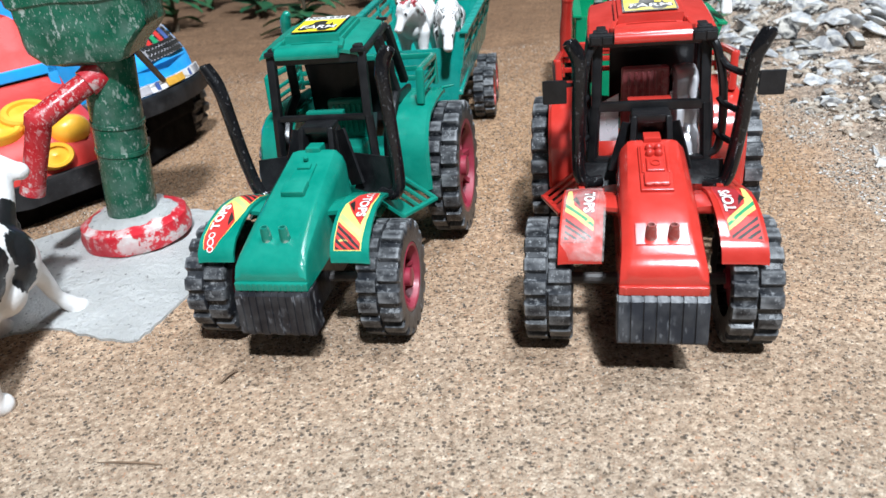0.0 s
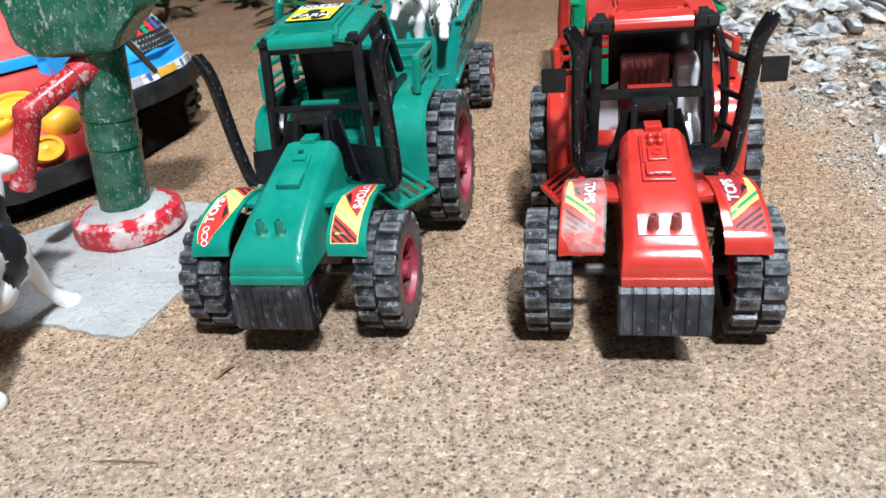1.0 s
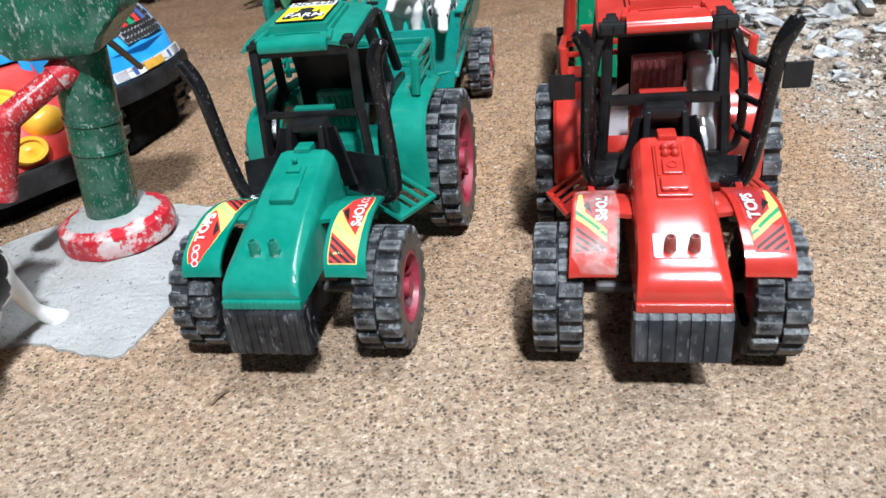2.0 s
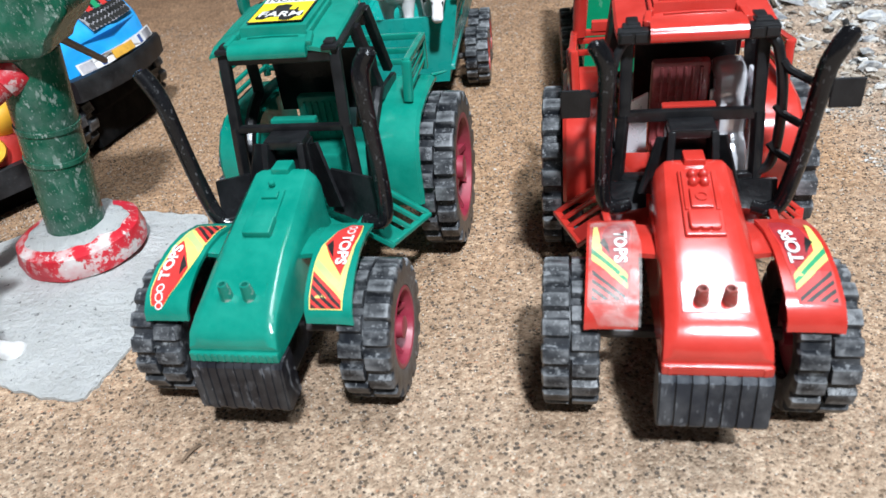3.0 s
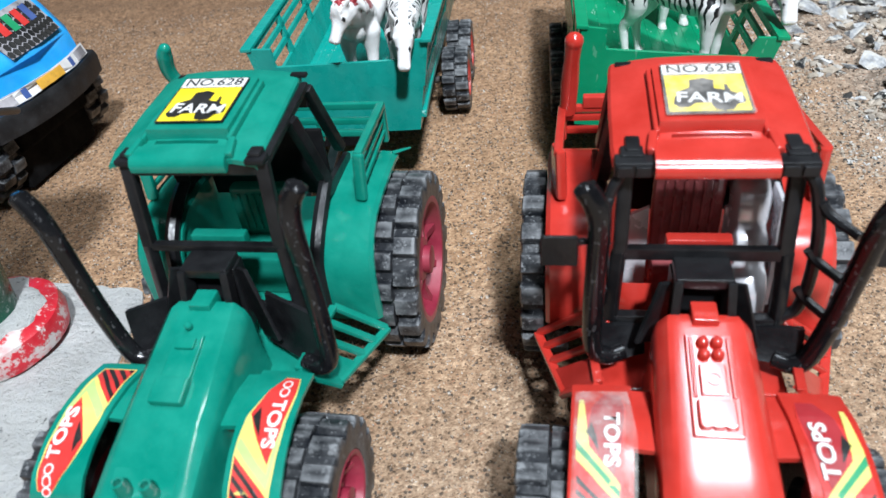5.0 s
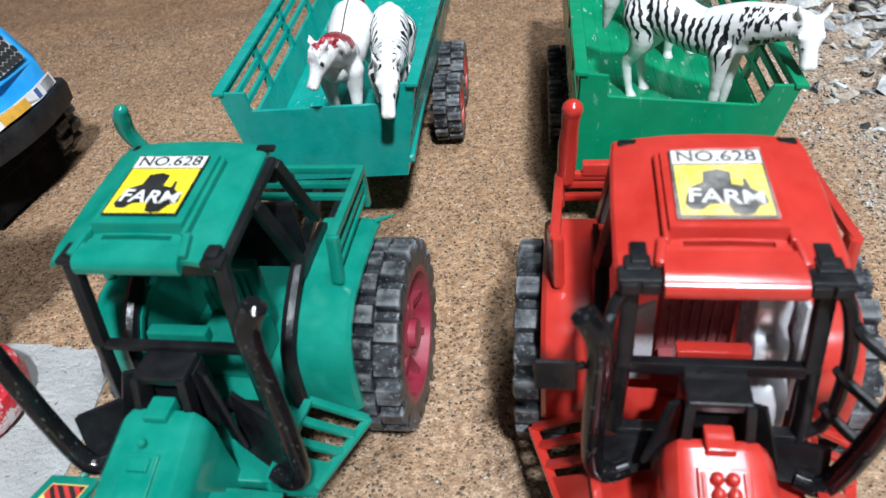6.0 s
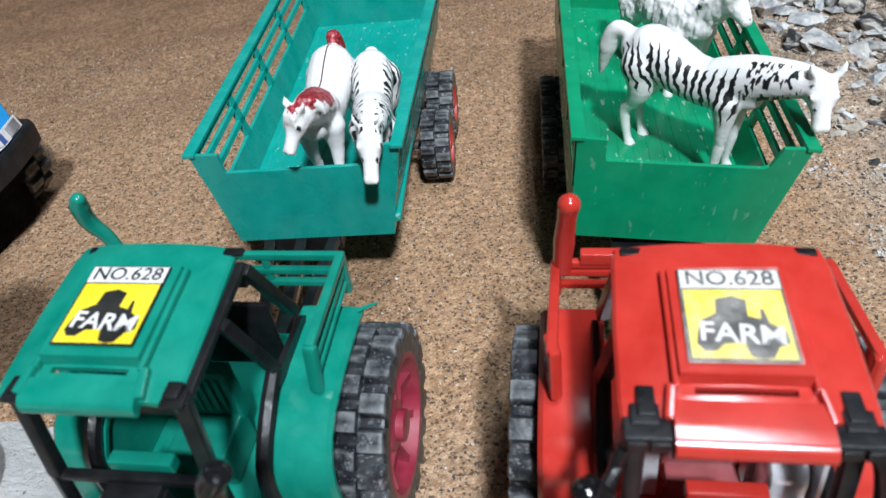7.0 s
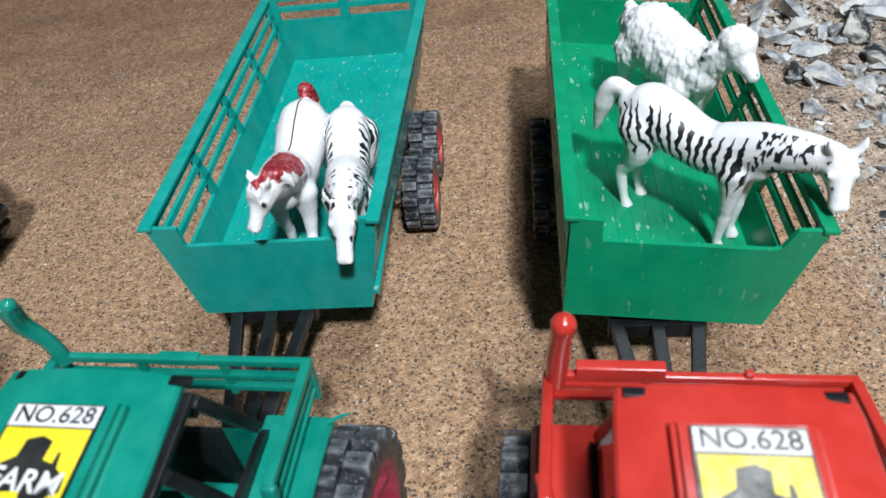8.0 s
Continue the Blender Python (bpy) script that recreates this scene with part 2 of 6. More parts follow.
    h = math_node(nt, "MULTIPLY_ADD", noise_fac(nt, v, 300, 0.2, 0.8, 3), 1.2, math_node(nt, "SUBTRACT", 1.0, math_node(nt, "MULTIPLY", vor.outputs["Distance"], 1.2)))
    bumped(nt, bsdf, h, 0.8, 0.0005)
    return m


def island_material(name, stops, rough=0.8, bump=0.3, scale=300):
    """One colour for each loose piece, picked along a ramp, with mottling."""
    m, nt, bsdf, node = nodes_of(name)
    geo = node("ShaderNodeNewGeometry")
    ramp = node("ShaderNodeValToRGB")
    e = ramp.color_ramp.elements
    e[0].position, e[0].color = stops[0][0], (*stops[0][1], 1)
    e[1].position, e[1].color = stops[-1][0], (*stops[-1][1], 1)
    for pos, col in stops[1:-1]:
        e.new(pos).color = (*col, 1)
    nt.links.new(geo.outputs["Random Per Island"], ramp.inputs[0])
    v = coords(nt)
    mott = mixed(nt, noise_fac(nt, v, scale, 0.3, 0.7, 4), (0.65, 0.65, 0.65), (1.2, 1.2, 1.2))
    nt.links.new(mixed(nt, 1.0, ramp.outputs[0], mott, "MULTIPLY"), bsdf.inputs["Base Color"])
    bsdf.inputs["Roughness"].default_value = rough
    bumped(nt, bsdf, noise_fac(nt, v, scale * 1.5, 0.2, 0.8, 4), bump, 0.001)
    return m


SAND = sand_material("coarse_sand")
GRAIN = island_material("sand_grain", [(0.0, (0.04, 0.03, 0.024)), (0.26, (0.14, 0.105, 0.08)), (0.36, (0.36, 0.275, 0.21)), (0.85, (0.47, 0.385, 0.31)), (1.0, (0.62, 0.57, 0.50))], 0.7)
ASH = island_material("ashy_rock", [(0.0, (0.03, 0.029, 0.028)), (0.11, (0.10, 0.092, 0.085)), (0.17, (0.34, 0.29, 0.24)), (0.62, (0.50, 0.41, 0.32)), (0.84, (0.52, 0.49, 0.455)), (1.0, (0.68, 0.68, 0.68))], 0.9, 0.6, 260)


def stone_material():
    m, nt, bsdf, node = nodes_of("grey_shale")
    v = coords(nt)
    info = node("ShaderNodeObjectInfo")
    tint = mixed(nt, info.outputs["Random"], (0.36, 0.365, 0.375), (0.78, 0.785, 0.79))
    tint = mixed(nt, math_node(nt, "LESS_THAN", math_node(nt, "FRACT", math_node(nt, "MULTIPLY", info.outputs["Random"], 7.0)), 0.14), tint, (0.055, 0.055, 0.058))
    vein = mixed(nt, noise_fac(nt, v, 120, 0.4, 0.65, 6, 0.7), (0.45, 0.45, 0.46), (1.2, 1.2, 1.2))
    col = mixed(nt, 1.0, tint, vein, "MULTIPLY")
    nt.links.new(mixed(nt, noise_fac(nt, v, 150, 0.46, 0.62, 6, 0.7), col, (0.60, 0.56, 0.50)), bsdf.inputs["Base Color"])
    bsdf.inputs["Roughness"].default_value = 0.9
    bsdf.inputs["Specular IOR Level"].default_value = 0.15
    bumped(nt, bsdf, noise_fac(nt, v, 350, 0.2, 0.8, 6, 0.7), 0.8, 0.0012)
    return m


STONE = stone_material()


def felt_material():
    m, nt, bsdf, node = nodes_of("grey_felt")
    v = coords(nt)
    base = mixed(nt, noise_fac(nt, v, 60, 0.3, 0.7, 6), (0.56, 0.555, 0.53), (0.72, 0.715, 0.69))
    base = mixed(nt, noise_fac(nt, v, 330, 0.62, 0.70, 4), base, (0.14, 0.135, 0.125))
    base = mixed(nt, noise_fac(nt, v, 260, 0.45, 0.75, 4), base, (0.62, 0.62, 0.61))
    nt.links.new(base, bsdf.inputs["Base Color"])
    bsdf.inputs["Roughness"].default_value = 0.95
    bumped(nt, bsdf, noise_fac(nt, v, 300, 0.2, 0.8, 6, 0.75), 1.0, 0.0022)
    return m


FELT = felt_material()


def leaf_material():
    m, nt, bsdf, node = nodes_of("plastic_leaf")
    v = coords(nt)
    info = node("ShaderNodeObjectInfo")
    base = mixed(nt, info.outputs["Random"], (0.008, 0.09, 0.045), (0.02, 0.17, 0.07))
    nt.links.new(mixed(nt, noise_fac(nt, v, 120, 0.4, 0.7), base, (0.05, 0.13, 0.05)), bsdf.inputs["Base Color"])
    bsdf.inputs["Roughness"].default_value = 0.5
    return m


LEAF = leaf_material()
STEM = plastic("stem_brown", (0.06, 0.04, 0.02), 0.7, 0.2)
TWIG = plastic("dry_twig", (0.16, 0.10, 0.06), 0.8, 0.2)


# ---- building helpers ----
def linked(name, bm, material, smooth=35):
    bmesh.ops.recalc_face_normals(bm, faces=bm.faces[:])
    bmesh.ops.scale(bm, vec=(CM, CM, CM), verts=bm.verts[:])
    me = bpy.data.meshes.new(name)
    bm.to_mesh(me)
    bm.free()
    me.materials.append(material)
    if smooth:
        me.shade_smooth()
        me.set_sharp_from_angle(angle=radians(smooth))
    ob = new(name, me)
    if smooth:
        ob.modifiers.new("even_normals", "WEIGHTED_NORMAL").keep_sharp = True
    return ob


def part(name, bm, material, parent, label="", at=(0, 0, 0), turn=(0, 0, 0), smooth=35):
    ob = linked(name, bm, material, smooth)
    ob.parent = parent
    ob.matrix_basis = pose(*(c * CM for c in at), *turn)
    if label:
        tagged(ob, label)
    return ob


def again(ob, parent, at=(0, 0, 0), turn=(0, 0, 0)):
    """The same part once more, on the same mesh, with its own parts."""
    twin = copy_thing(ob, pose(*(c * CM for c in at), *turn))
    twin.parent = parent
    return twin


def thing(name, label, category, at=(0, 0, 0), turn=(0, 0, 0), group=""):
    ob = new(name)
    ob.empty_display_size = 0.01
    ob.matrix_world = pose(*(c * CM for c in at), *turn)
    return tagged(ob, label, category, group)


def fresh():
    return bmesh.new()


def box(bm, x0, x1, y0, y1, z0, z1, bevel=0.0, m=None):
    made = bmesh.ops.create_cube(bm, size=1.0)["verts"]
    mm = Matrix.Translation(((x0 + x1) / 2, (y0 + y1) / 2, (z0 + z1) / 2)) @ Matrix.Diagonal((x1 - x0, y1 - y0, z1 - z0, 1))
    bmesh.ops.transform(bm, matrix=(m @ mm) if m else mm, verts=made)
    if bevel:
        edges = list({e for v in made for e in v.link_edges})
        bmesh.ops.bevel(bm, geom=edges, offset=bevel, segments=2, affect="EDGES", profile=0.5)
    return bm


def loft(bm, rings, cap=True, closed=True):
    """Skin over rings of points of equal count."""
    rows = [[bm.verts.new(p) for p in r] for r in rings]
    n = len(rows[0])
    for a, b in zip(rows, rows[1:]):
        for i in range(n if closed else n - 1):
            j = (i + 1) % n
            bm.faces.new((a[i], a[j], b[j], b[i]))
    if cap and closed:
        bm.faces.new(rows[0][::-1])
        bm.faces.new(rows[-1])
    if not closed:
        bmesh.ops.remove_doubles(bm, verts=bm.verts[:], dist=0.001)
    return bm


def smooth_path(points, per=6):
    """A rounded line through points (Catmull-Rom)."""
    p = [Vector(q) for q in points]
    p = [p[0] * 2 - p[1]] + p + [p[-1] * 2 - p[-2]]
    out = []
    for a, b, c, d in zip(p, p[1:], p[2:], p[3:]):
        for k in range(per):
            t = k / per
            out.append(0.5 * ((2 * b) + (c - a) * t + (2 * a - 5 * b + 4 * c - d) * t * t + (3 * b - a - 3 * c + d) * t ** 3))
    return out + [p[-2]]


def tube(bm, points, radius, segs=10, flat=1.0, per=0):
    """A round bar along points. radius: one number, or one for each of the given points; flat squeezes it."""
    pts = [Vector(q) for q in points]
    rad = [radius] * len(pts) if isinstance(radius, (int, float)) else list(radius)
    if per:
        t = np.linspace(0, len(pts) - 1, (len(pts) - 1) * per + 1)
        rad = list(np.interp(t, range(len(rad)), rad))
        pts = smooth_path(pts, per)
    side = None
    rings = []
    for i, q in enumerate(pts):
        way = (pts[min(i + 1, len(pts) - 1)] - pts[max(i - 1, 0)]).normalized()
        if side is None:
            side = way.cross(Vector((0, 0, 1)) if abs(way.z) < 0.9 else Vector((0, 1, 0))).normalized()
        side = (side - way * side.dot(way)).normalized()
        up = way.cross(side)
        rings.append([q + (side * math.cos(a) + up * math.sin(a) * flat) * rad[i] for a in (2 * math.pi * k / segs for k in range(segs))])
    return loft(bm, rings)


def bar(bm, a, b, w, h, bevel=0.03):
    """A square bar from a to b, w wide and h high."""
    a, b = Vector(a), Vector(b)
    way = b - a
    length = way.length
    turn = way.to_track_quat("Y", "Z").to_matrix().to_4x4()
    return box(bm, -w / 2, w / 2, 0, length, -h / 2, h / 2, bevel, Matrix.Translation(a) @ turn)


def lathe(bm, profile, segs=32, m=None):
    """A turned body round x from (radius, x) pairs."""
    rings = [[Vector((x, r * math.cos(a), r * math.sin(a))) for a in (2 * math.pi * k / segs for k in range(segs))] for r, x in profile]
    if m:
        rings = [[m @ p for p in r] for r in rings]
    return loft(bm, rings)


def slab(bm, outline, thick, place):
    """A plate: outline of (u, v) pairs, set in space by place(u, v, w), w from 0 to thick."""
    n = len(outline)
    low = [bm.verts.new(place(u, v, 0.0)) for u, v in outline]
    top = [bm.verts.new(place(u, v, thick)) for u, v in outline]
    bm.faces.new(top)
    bm.faces.new(low[::-1])
    for i in range(n):
        j = (i + 1) % n
        bm.faces.new((low[i], low[j], top[j], top[i]))
    return bm


def decal(bm, outline, lift, place, cuts=6):
    """A printed patch that follows a surface: a fan of small faces."""
    face = bm.faces.new([bm.verts.new((u, v, 0)) for u, v in outline])
    lo, hi = min(v for _, v in outline), max(v for _, v in outline)
    left, right = min(u for u, _ in outline), max(u for u, _ in outline)
    face.normal_update()
    bmesh.ops.triangulate(bm, faces=[face])
    lines = [((0, 0.15 * k, 0), (0, 1, 0)) for k in range(math.ceil(lo / 0.15), math.floor(hi / 0.15) + 1)]
    lines += [((0.3 * k, 0, 0), (1, 0, 0)) for k in range(math.ceil(left / 0.3), math.floor(right / 0.3) + 1)]
    for co, no in lines:
        bmesh.ops.bisect_plane(bm, geom=bm.faces[:] + bm.edges[:] + bm.verts[:], plane_co=co, plane_no=no)
    for vert in bm.verts:
        vert.co = place(vert.co.x, vert.co.y, lift)
    return bm


def lettering(body, size, place, lift, spin=0.0, at=(0, 0), bold=0.0):
    """Printed letters laid on a surface by place(u, v, w)."""
    cu = bpy.data.curves.new("text", "FONT")
    cu.body, cu.size, cu.align_x, cu.align_y, cu.offset, cu.resolution_u = body, size, "CENTER", "CENTER", bold, 3
    ob = bpy.data.objects.new("text", cu)
    scene.collection.objects.link(ob)
    bpy.context.view_layer.update()
    me = bpy.data.meshes.new_from_object(ob.evaluated_get(bpy.context.evaluated_depsgraph_get()))
    bpy.data.objects.remove(ob)
    bm = bmesh.new()
    bm.from_mesh(me)
    bpy.data.meshes.remove(me)
    bpy.data.curves.remove(cu)
    c, s = math.cos(radians(spin)), math.sin(radians(spin))
    for v in bm.verts:
        u, w = v.co.x * c - v.co.y * s + at[0], v.co.x * s + v.co.y * c + at[1]
        v.co = place(u, w, lift)
    return bm


# ---- the ground and the added room ----
def ground_height(x, y):
    z = 0.10 * noise.noise((x * 0.12, y * 0.12, 0.3)) + 0.05 * noise.noise((x * 0.5, y * 0.5, 2.0))
    z += 0.55 * math.exp(-(((x + 18) / 5.5) ** 2 + ((y - 30) / 7.5) ** 2) ** 2)
    far = max(0.0, min(1.0, (y - 60) / 25))
    z += far * (0.5 * noise.noise((x * 0.09, y * 0.09, 5.0)) + 0.3)
    back = max(0.0, min(1.0, (y - 50) / 12))
    z += back * (0.32 * noise.noise((x * 0.3, y * 0.3, 7.0)) + 0.14 * noise.noise((x * 0.8, y * 0.8, 8.0)))
    z += 1.3 * back * max(0.0, min(1.0, (x - 22) / 8))
    side = max(0.0, min(1.0, (x - 18 - 0.06 * (45 - y)) / 14))
    z += side * (1.1 + 0.9 * noise.noise((x * 0.13, y * 0.13, 9.0)))
    heap = max(0.0, min(1.0, (x - 18.5 - 0.07 * (y - 40)) / 4))
    z += heap * (0.34 * noise.noise((x * 0.55, y * 0.55, 4.0)) + 0.2 * noise.noise((x * 1.3, y * 1.3, 6.0)))
    return z


def spaced(lo, hi, fine_lo, fine_hi, step):
    out = list(np.arange(fine_lo, fine_hi + step / 2, step))
    s, v = step, fine_hi
    while v < hi:
        s *= 1.25
        v = min(hi, v + s)
        out.append(v)
    s, v = step, fine_lo
    while v > lo:
        s *= 1.25
        v = max(lo, v - s)
        out.insert(0, v)
    return out


def make_ground():
    xs, ys = spaced(-180, 180, -32, 40, 0.4), spaced(-120, 220, 8, 95, 0.45)
    verts = [(x * CM, y * CM, ground_height(x, y) * CM) for y in ys for x in xs]
    n = len(xs)
    faces = [(j * n + i, j * n + i + 1, (j + 1) * n + i + 1, (j + 1) * n + i) for j in range(len(ys) - 1) for i in range(n - 1)]
    me = bpy.data.meshes.new("ground")
    me.from_pydata(verts, [], faces)
    me.materials.append(SAND)
    me.shade_smooth()
    return tagged(new("ground", me), "coarse brown sand spread as a level floor", "sand", kind="structure")


make_ground()


def wall(name, x0, x1, y0, y1, z0, z1, label):
    ob = linked(name, box(fresh(), x0, x1, y0, y1, z0, z1), UNSEEN_WALL_GREY, 0)
    return tagged(ob, label, "ceiling" if "ceil" in name else "wall", kind="structure")


# unseen walls and ceiling, added to close the place and limit the fill light
wall("wall_north", -190, 190, 220, 230, -5, 210, "unseen dark grey wall added round the sand")
wall("wall_south", -190, 190, -130, -120, -5, 210, "unseen dark grey wall added round the sand")
wall("wall_west", -190, -180, -120, 220, -5, 210, "unseen dark grey wall added round the sand")
wall("wall_east", 180, 190, -120, 220, -5, 210, "unseen dark grey wall added round the sand")
wall("ceiling", -190, 190, -130, 230, 210, 218, "unseen dark grey ceiling added over the sand")


# ---- wheels ----
def tyre_mesh(radius, width, lugs, lug_h, inner=0.6):
    """A moulded tyre round x, outer side at +x, with two staggered rows of cleats."""
    w, r = width / 2, radius - lug_h
    steps = lugs * 8
    across = [(-0.90, inner, 0), (-1.0, 0.86, 0), (-1.0, 0.93, 1), (-0.93, 0.99, 1), (-0.80, 1.0, 1), (-0.42, 1.0, 1), (-0.06, 1.0, 1), (-0.03, 1.0, 0), (0.03, 1.0, 0), (0.06, 1.0, 1), (0.42, 1.0, 1), (0.80, 1.0, 1), (0.93, 0.99, 1), (1.0, 0.93, 1), (1.0, 0.86, 0), (0.97, inner + 0.02, 0), (0.7, inner - 0.02, 0)]
    rings = []
    for k in range(steps):
        a = 2 * math.pi * k / steps
        ring = []
        for x, f, lug in across:
            row = 0.0 if x < 0 else 0.5
            phase = (k / 8 + row) % 1.0
            up = min(1.0, max(0.0, (0.38 - abs(phase - 0.5)) / 0.10)) if lug else 0.0
            rr = r * f + lug_h * up
            ring.append(Vector((x * w * (1.0 + 0.03 * up * (abs(x) > 0.9)), rr * math.cos(a), rr * math.sin(a))))
        rings.append(ring)
    return loft(fresh(), rings + rings[:1], cap=False, closed=False)


def rim_mesh(radius, width):
    bm = fresh()
    w = width / 2
    lathe(bm, [(radius, -w * 0.5), (radius, w * 0.95), (radius * 0.95, w * 0.99), (radius * 0.89, w * 0.95), (radius * 0.80, w * 0.22), (radius * 0.42, w * 0.10), (radius * 0.34, w * 0.55), (radius * 0.27, w * 0.62), (radius * 0.15, w * 0.62), (0.02, w * 0.58)], 36)
    for k in range(8):
        turn = Matrix.Rotation(2 * math.pi * k / 8, 4, "X")
        fin = ((w * 0.10, radius * 0.30), (w * 0.55, radius * 0.32), (w * 0.42, radius * 0.58), (w * 0.70, radius * 0.84), (w * 0.15, radius * 0.84))
        loft(bm, [[turn @ Vector((x, y, r)) for x, r in fin] for y in (-0.055 * radius, 0.055 * radius)])
    return bm


def wheel_set(parent, spots, radius, width, lugs, lug_h, rim_colour, rim_ratio=0.56):
    """Wheels with a tyre and a rim; spots of (x, y, z): those at x below 0 face the other way."""
    first = None
    for x, y, z in spots:
        turn = (0, 0, 0) if x > 0 else (0, 0, 180)
        if first is None:
            bm = lathe(fresh(), [(radius * 0.16, -width * 0.42), (radius * 0.16, width * 0.47), (radius * 0.1, width * 0.5)], 16)
            first = part("wheel", bm, rim_colour, parent, at=(x, y, z), turn=turn)
            part("tyre", tyre_mesh(radius, width, lugs, lug_h, rim_ratio + 0.04), RUBBER, first, "dusty black rubber tyre with deep cleats", smooth=30)
            part("rim", rim_mesh(radius * rim_ratio, width), rim_colour, first, "maroon plastic rim" if rim_colour is MAROON else "dull red plastic rim")
        else:
            again(first, parent, (x, y, z), turn)


# ---- tractors ----
HOOD = [  # y, bottom half width, shoulder half width and height, top half width and height
    (-1.18, 1.28, 1.27, 3.52, 1.16, 3.66),
    (-0.98, 1.30, 1.28, 3.86, 1.11, 4.04),
    (-0.55, 1.30, 1.25, 4.08, 1.05, 4.34),
    (0.05, 1.30, 1.24, 4.27, 1.01, 4.57),
    (0.75, 1.30, 1.24, 4.48, 0.98, 4.84),
    (1.4, 1.30, 1.23, 4.66, 0.95, 5.07),
    (2.6, 1.30, 1.2, 4.96, 0.90, 5.42),
    (4.4, 1.28, 1.15, 5.36, 0.84, 5.92),
    (4.7, 1.25, 1.10, 5.32, 0.80, 5.86),
]


def hood_top(y):
    return float(np.interp(y, [r[0] for r in HOOD], [r[5] for r in HOOD]))


def hood_mesh(ribs):
    rings = []
    for y, wb, ws, zs, wt, zt in HOOD:
        half = [(wb, 3.22), (ws + 0.015, (3.3 + zs) / 2), (ws, zs), ((ws + wt) / 2 + 0.05, zs * 0.42 + zt * 0.58), (wt, zt), (wt * 0.84, zt + 0.035), (wt * 0.5, zt + 0.042)]
        rings.append([Vector((x, y, z)) for x, z in half] + [Vector((-x, y, z)) for x, z in half[::-1]])
    bm = loft(fresh(), rings)
    box(bm, -1.3, 1.3, -1.3, -0.9, 3.18, 3.5, 0.06)
    for k in range(ribs):
        x = -1.1 + k * 2.2 / max(1, ribs - 1)
        box(bm, x - 0.05, x + 0.05, -1.325, -1.2, 3.22, 3.46, 0.02)
    return bm


def grille_mesh(ribs, proud):
    """A block with upright ribs that stand proud of it."""
    bm = fresh()
    pitch = 2.64 / ribs
    for k in range(ribs):
        x0 = -1.32 + k * pitch
        foot = 1.62 - 0.06 * (k % 2) * (ribs > 8)
        rings = []
        for x in (x0 + 0.02, x0 + pitch * 0.8):
            rings.append([Vector((x, y, z)) for y, z in ((-0.9, 3.2), (-1.22 - proud, 3.2), (-1.36 - proud, 3.05), (-1.49 - proud, 1.75), (-1.44 - proud, foot), (-0.9, foot))])
        loft(bm, rings)
    rings = [[Vector((x, y, z)) for y, z in ((-0.6, 3.18), (-1.22, 3.18), (-1.36, 3.02), (-1.49, 1.75), (-1.44, 1.56), (-0.6, 1.56))] for x in (-1.34, 1.34)]
    return loft(bm, rings)


FENDER = [(0.0, -0.02, 3.62), (0.06, 0.0, 3.85), (0.2, 0.3, 4.22), (0.4, 1.0, 4.56), (0.6, 1.85, 4.74), (0.8, 2.7, 4.70), (1.0, 3.55, 4.46), (1.1, 3.9, 4.3)]


def fender_curve(s):
    """Side line of a front mudguard: y and z, s from 0 at its nose to 1 at its tail."""
    t = [r[0] for r in FENDER]
    return float(np.interp(s, t, [r[1] for r in FENDER])), float(np.interp(s, t, [r[2] for r in FENDER]))


def fender_place(side, drop=0.0):
    def place(u, v, w):
        s = v / 3.6
        y, z = fender_curve(s)
        y2, z2 = fender_curve(s + 0.02)
        n = Vector((0, -(z2 - z), y2 - y)).normalized()
        x = 1.78 + u - 0.16 * s
        sag = 0.20 * max(0, u - 0.9) ** 2
        return Vector((side * x, y, z - sag)) + n * w
    return place


def front_fender(side):
    bm = fresh()
    place = fender_place(side)
    rings = []
    for k in range(15):
        v = 3.6 * k / 14
        us = (0.0, 0.25, 0.7, 1.1, 1.36)
        rings.append([place(u, v, 0.0) for u in us] + [place(u, v, 0.11) for u in us[::-1]])
    loft(bm, rings)
    # the inner web that joins it to the bonnet
    rings = []
    for k in range(15):
        v = 3.6 * k / 14
        y, z = fender_curve(v / 3.6)
        rings.append([Vector((side * x, y, zz)) for x, zz in ((1.2, z - 0.05), (1.86, z + 0.02), (1.86, z - 0.12), (1.2, z - 0.2))])
    loft(bm, rings[8:])
    return bm


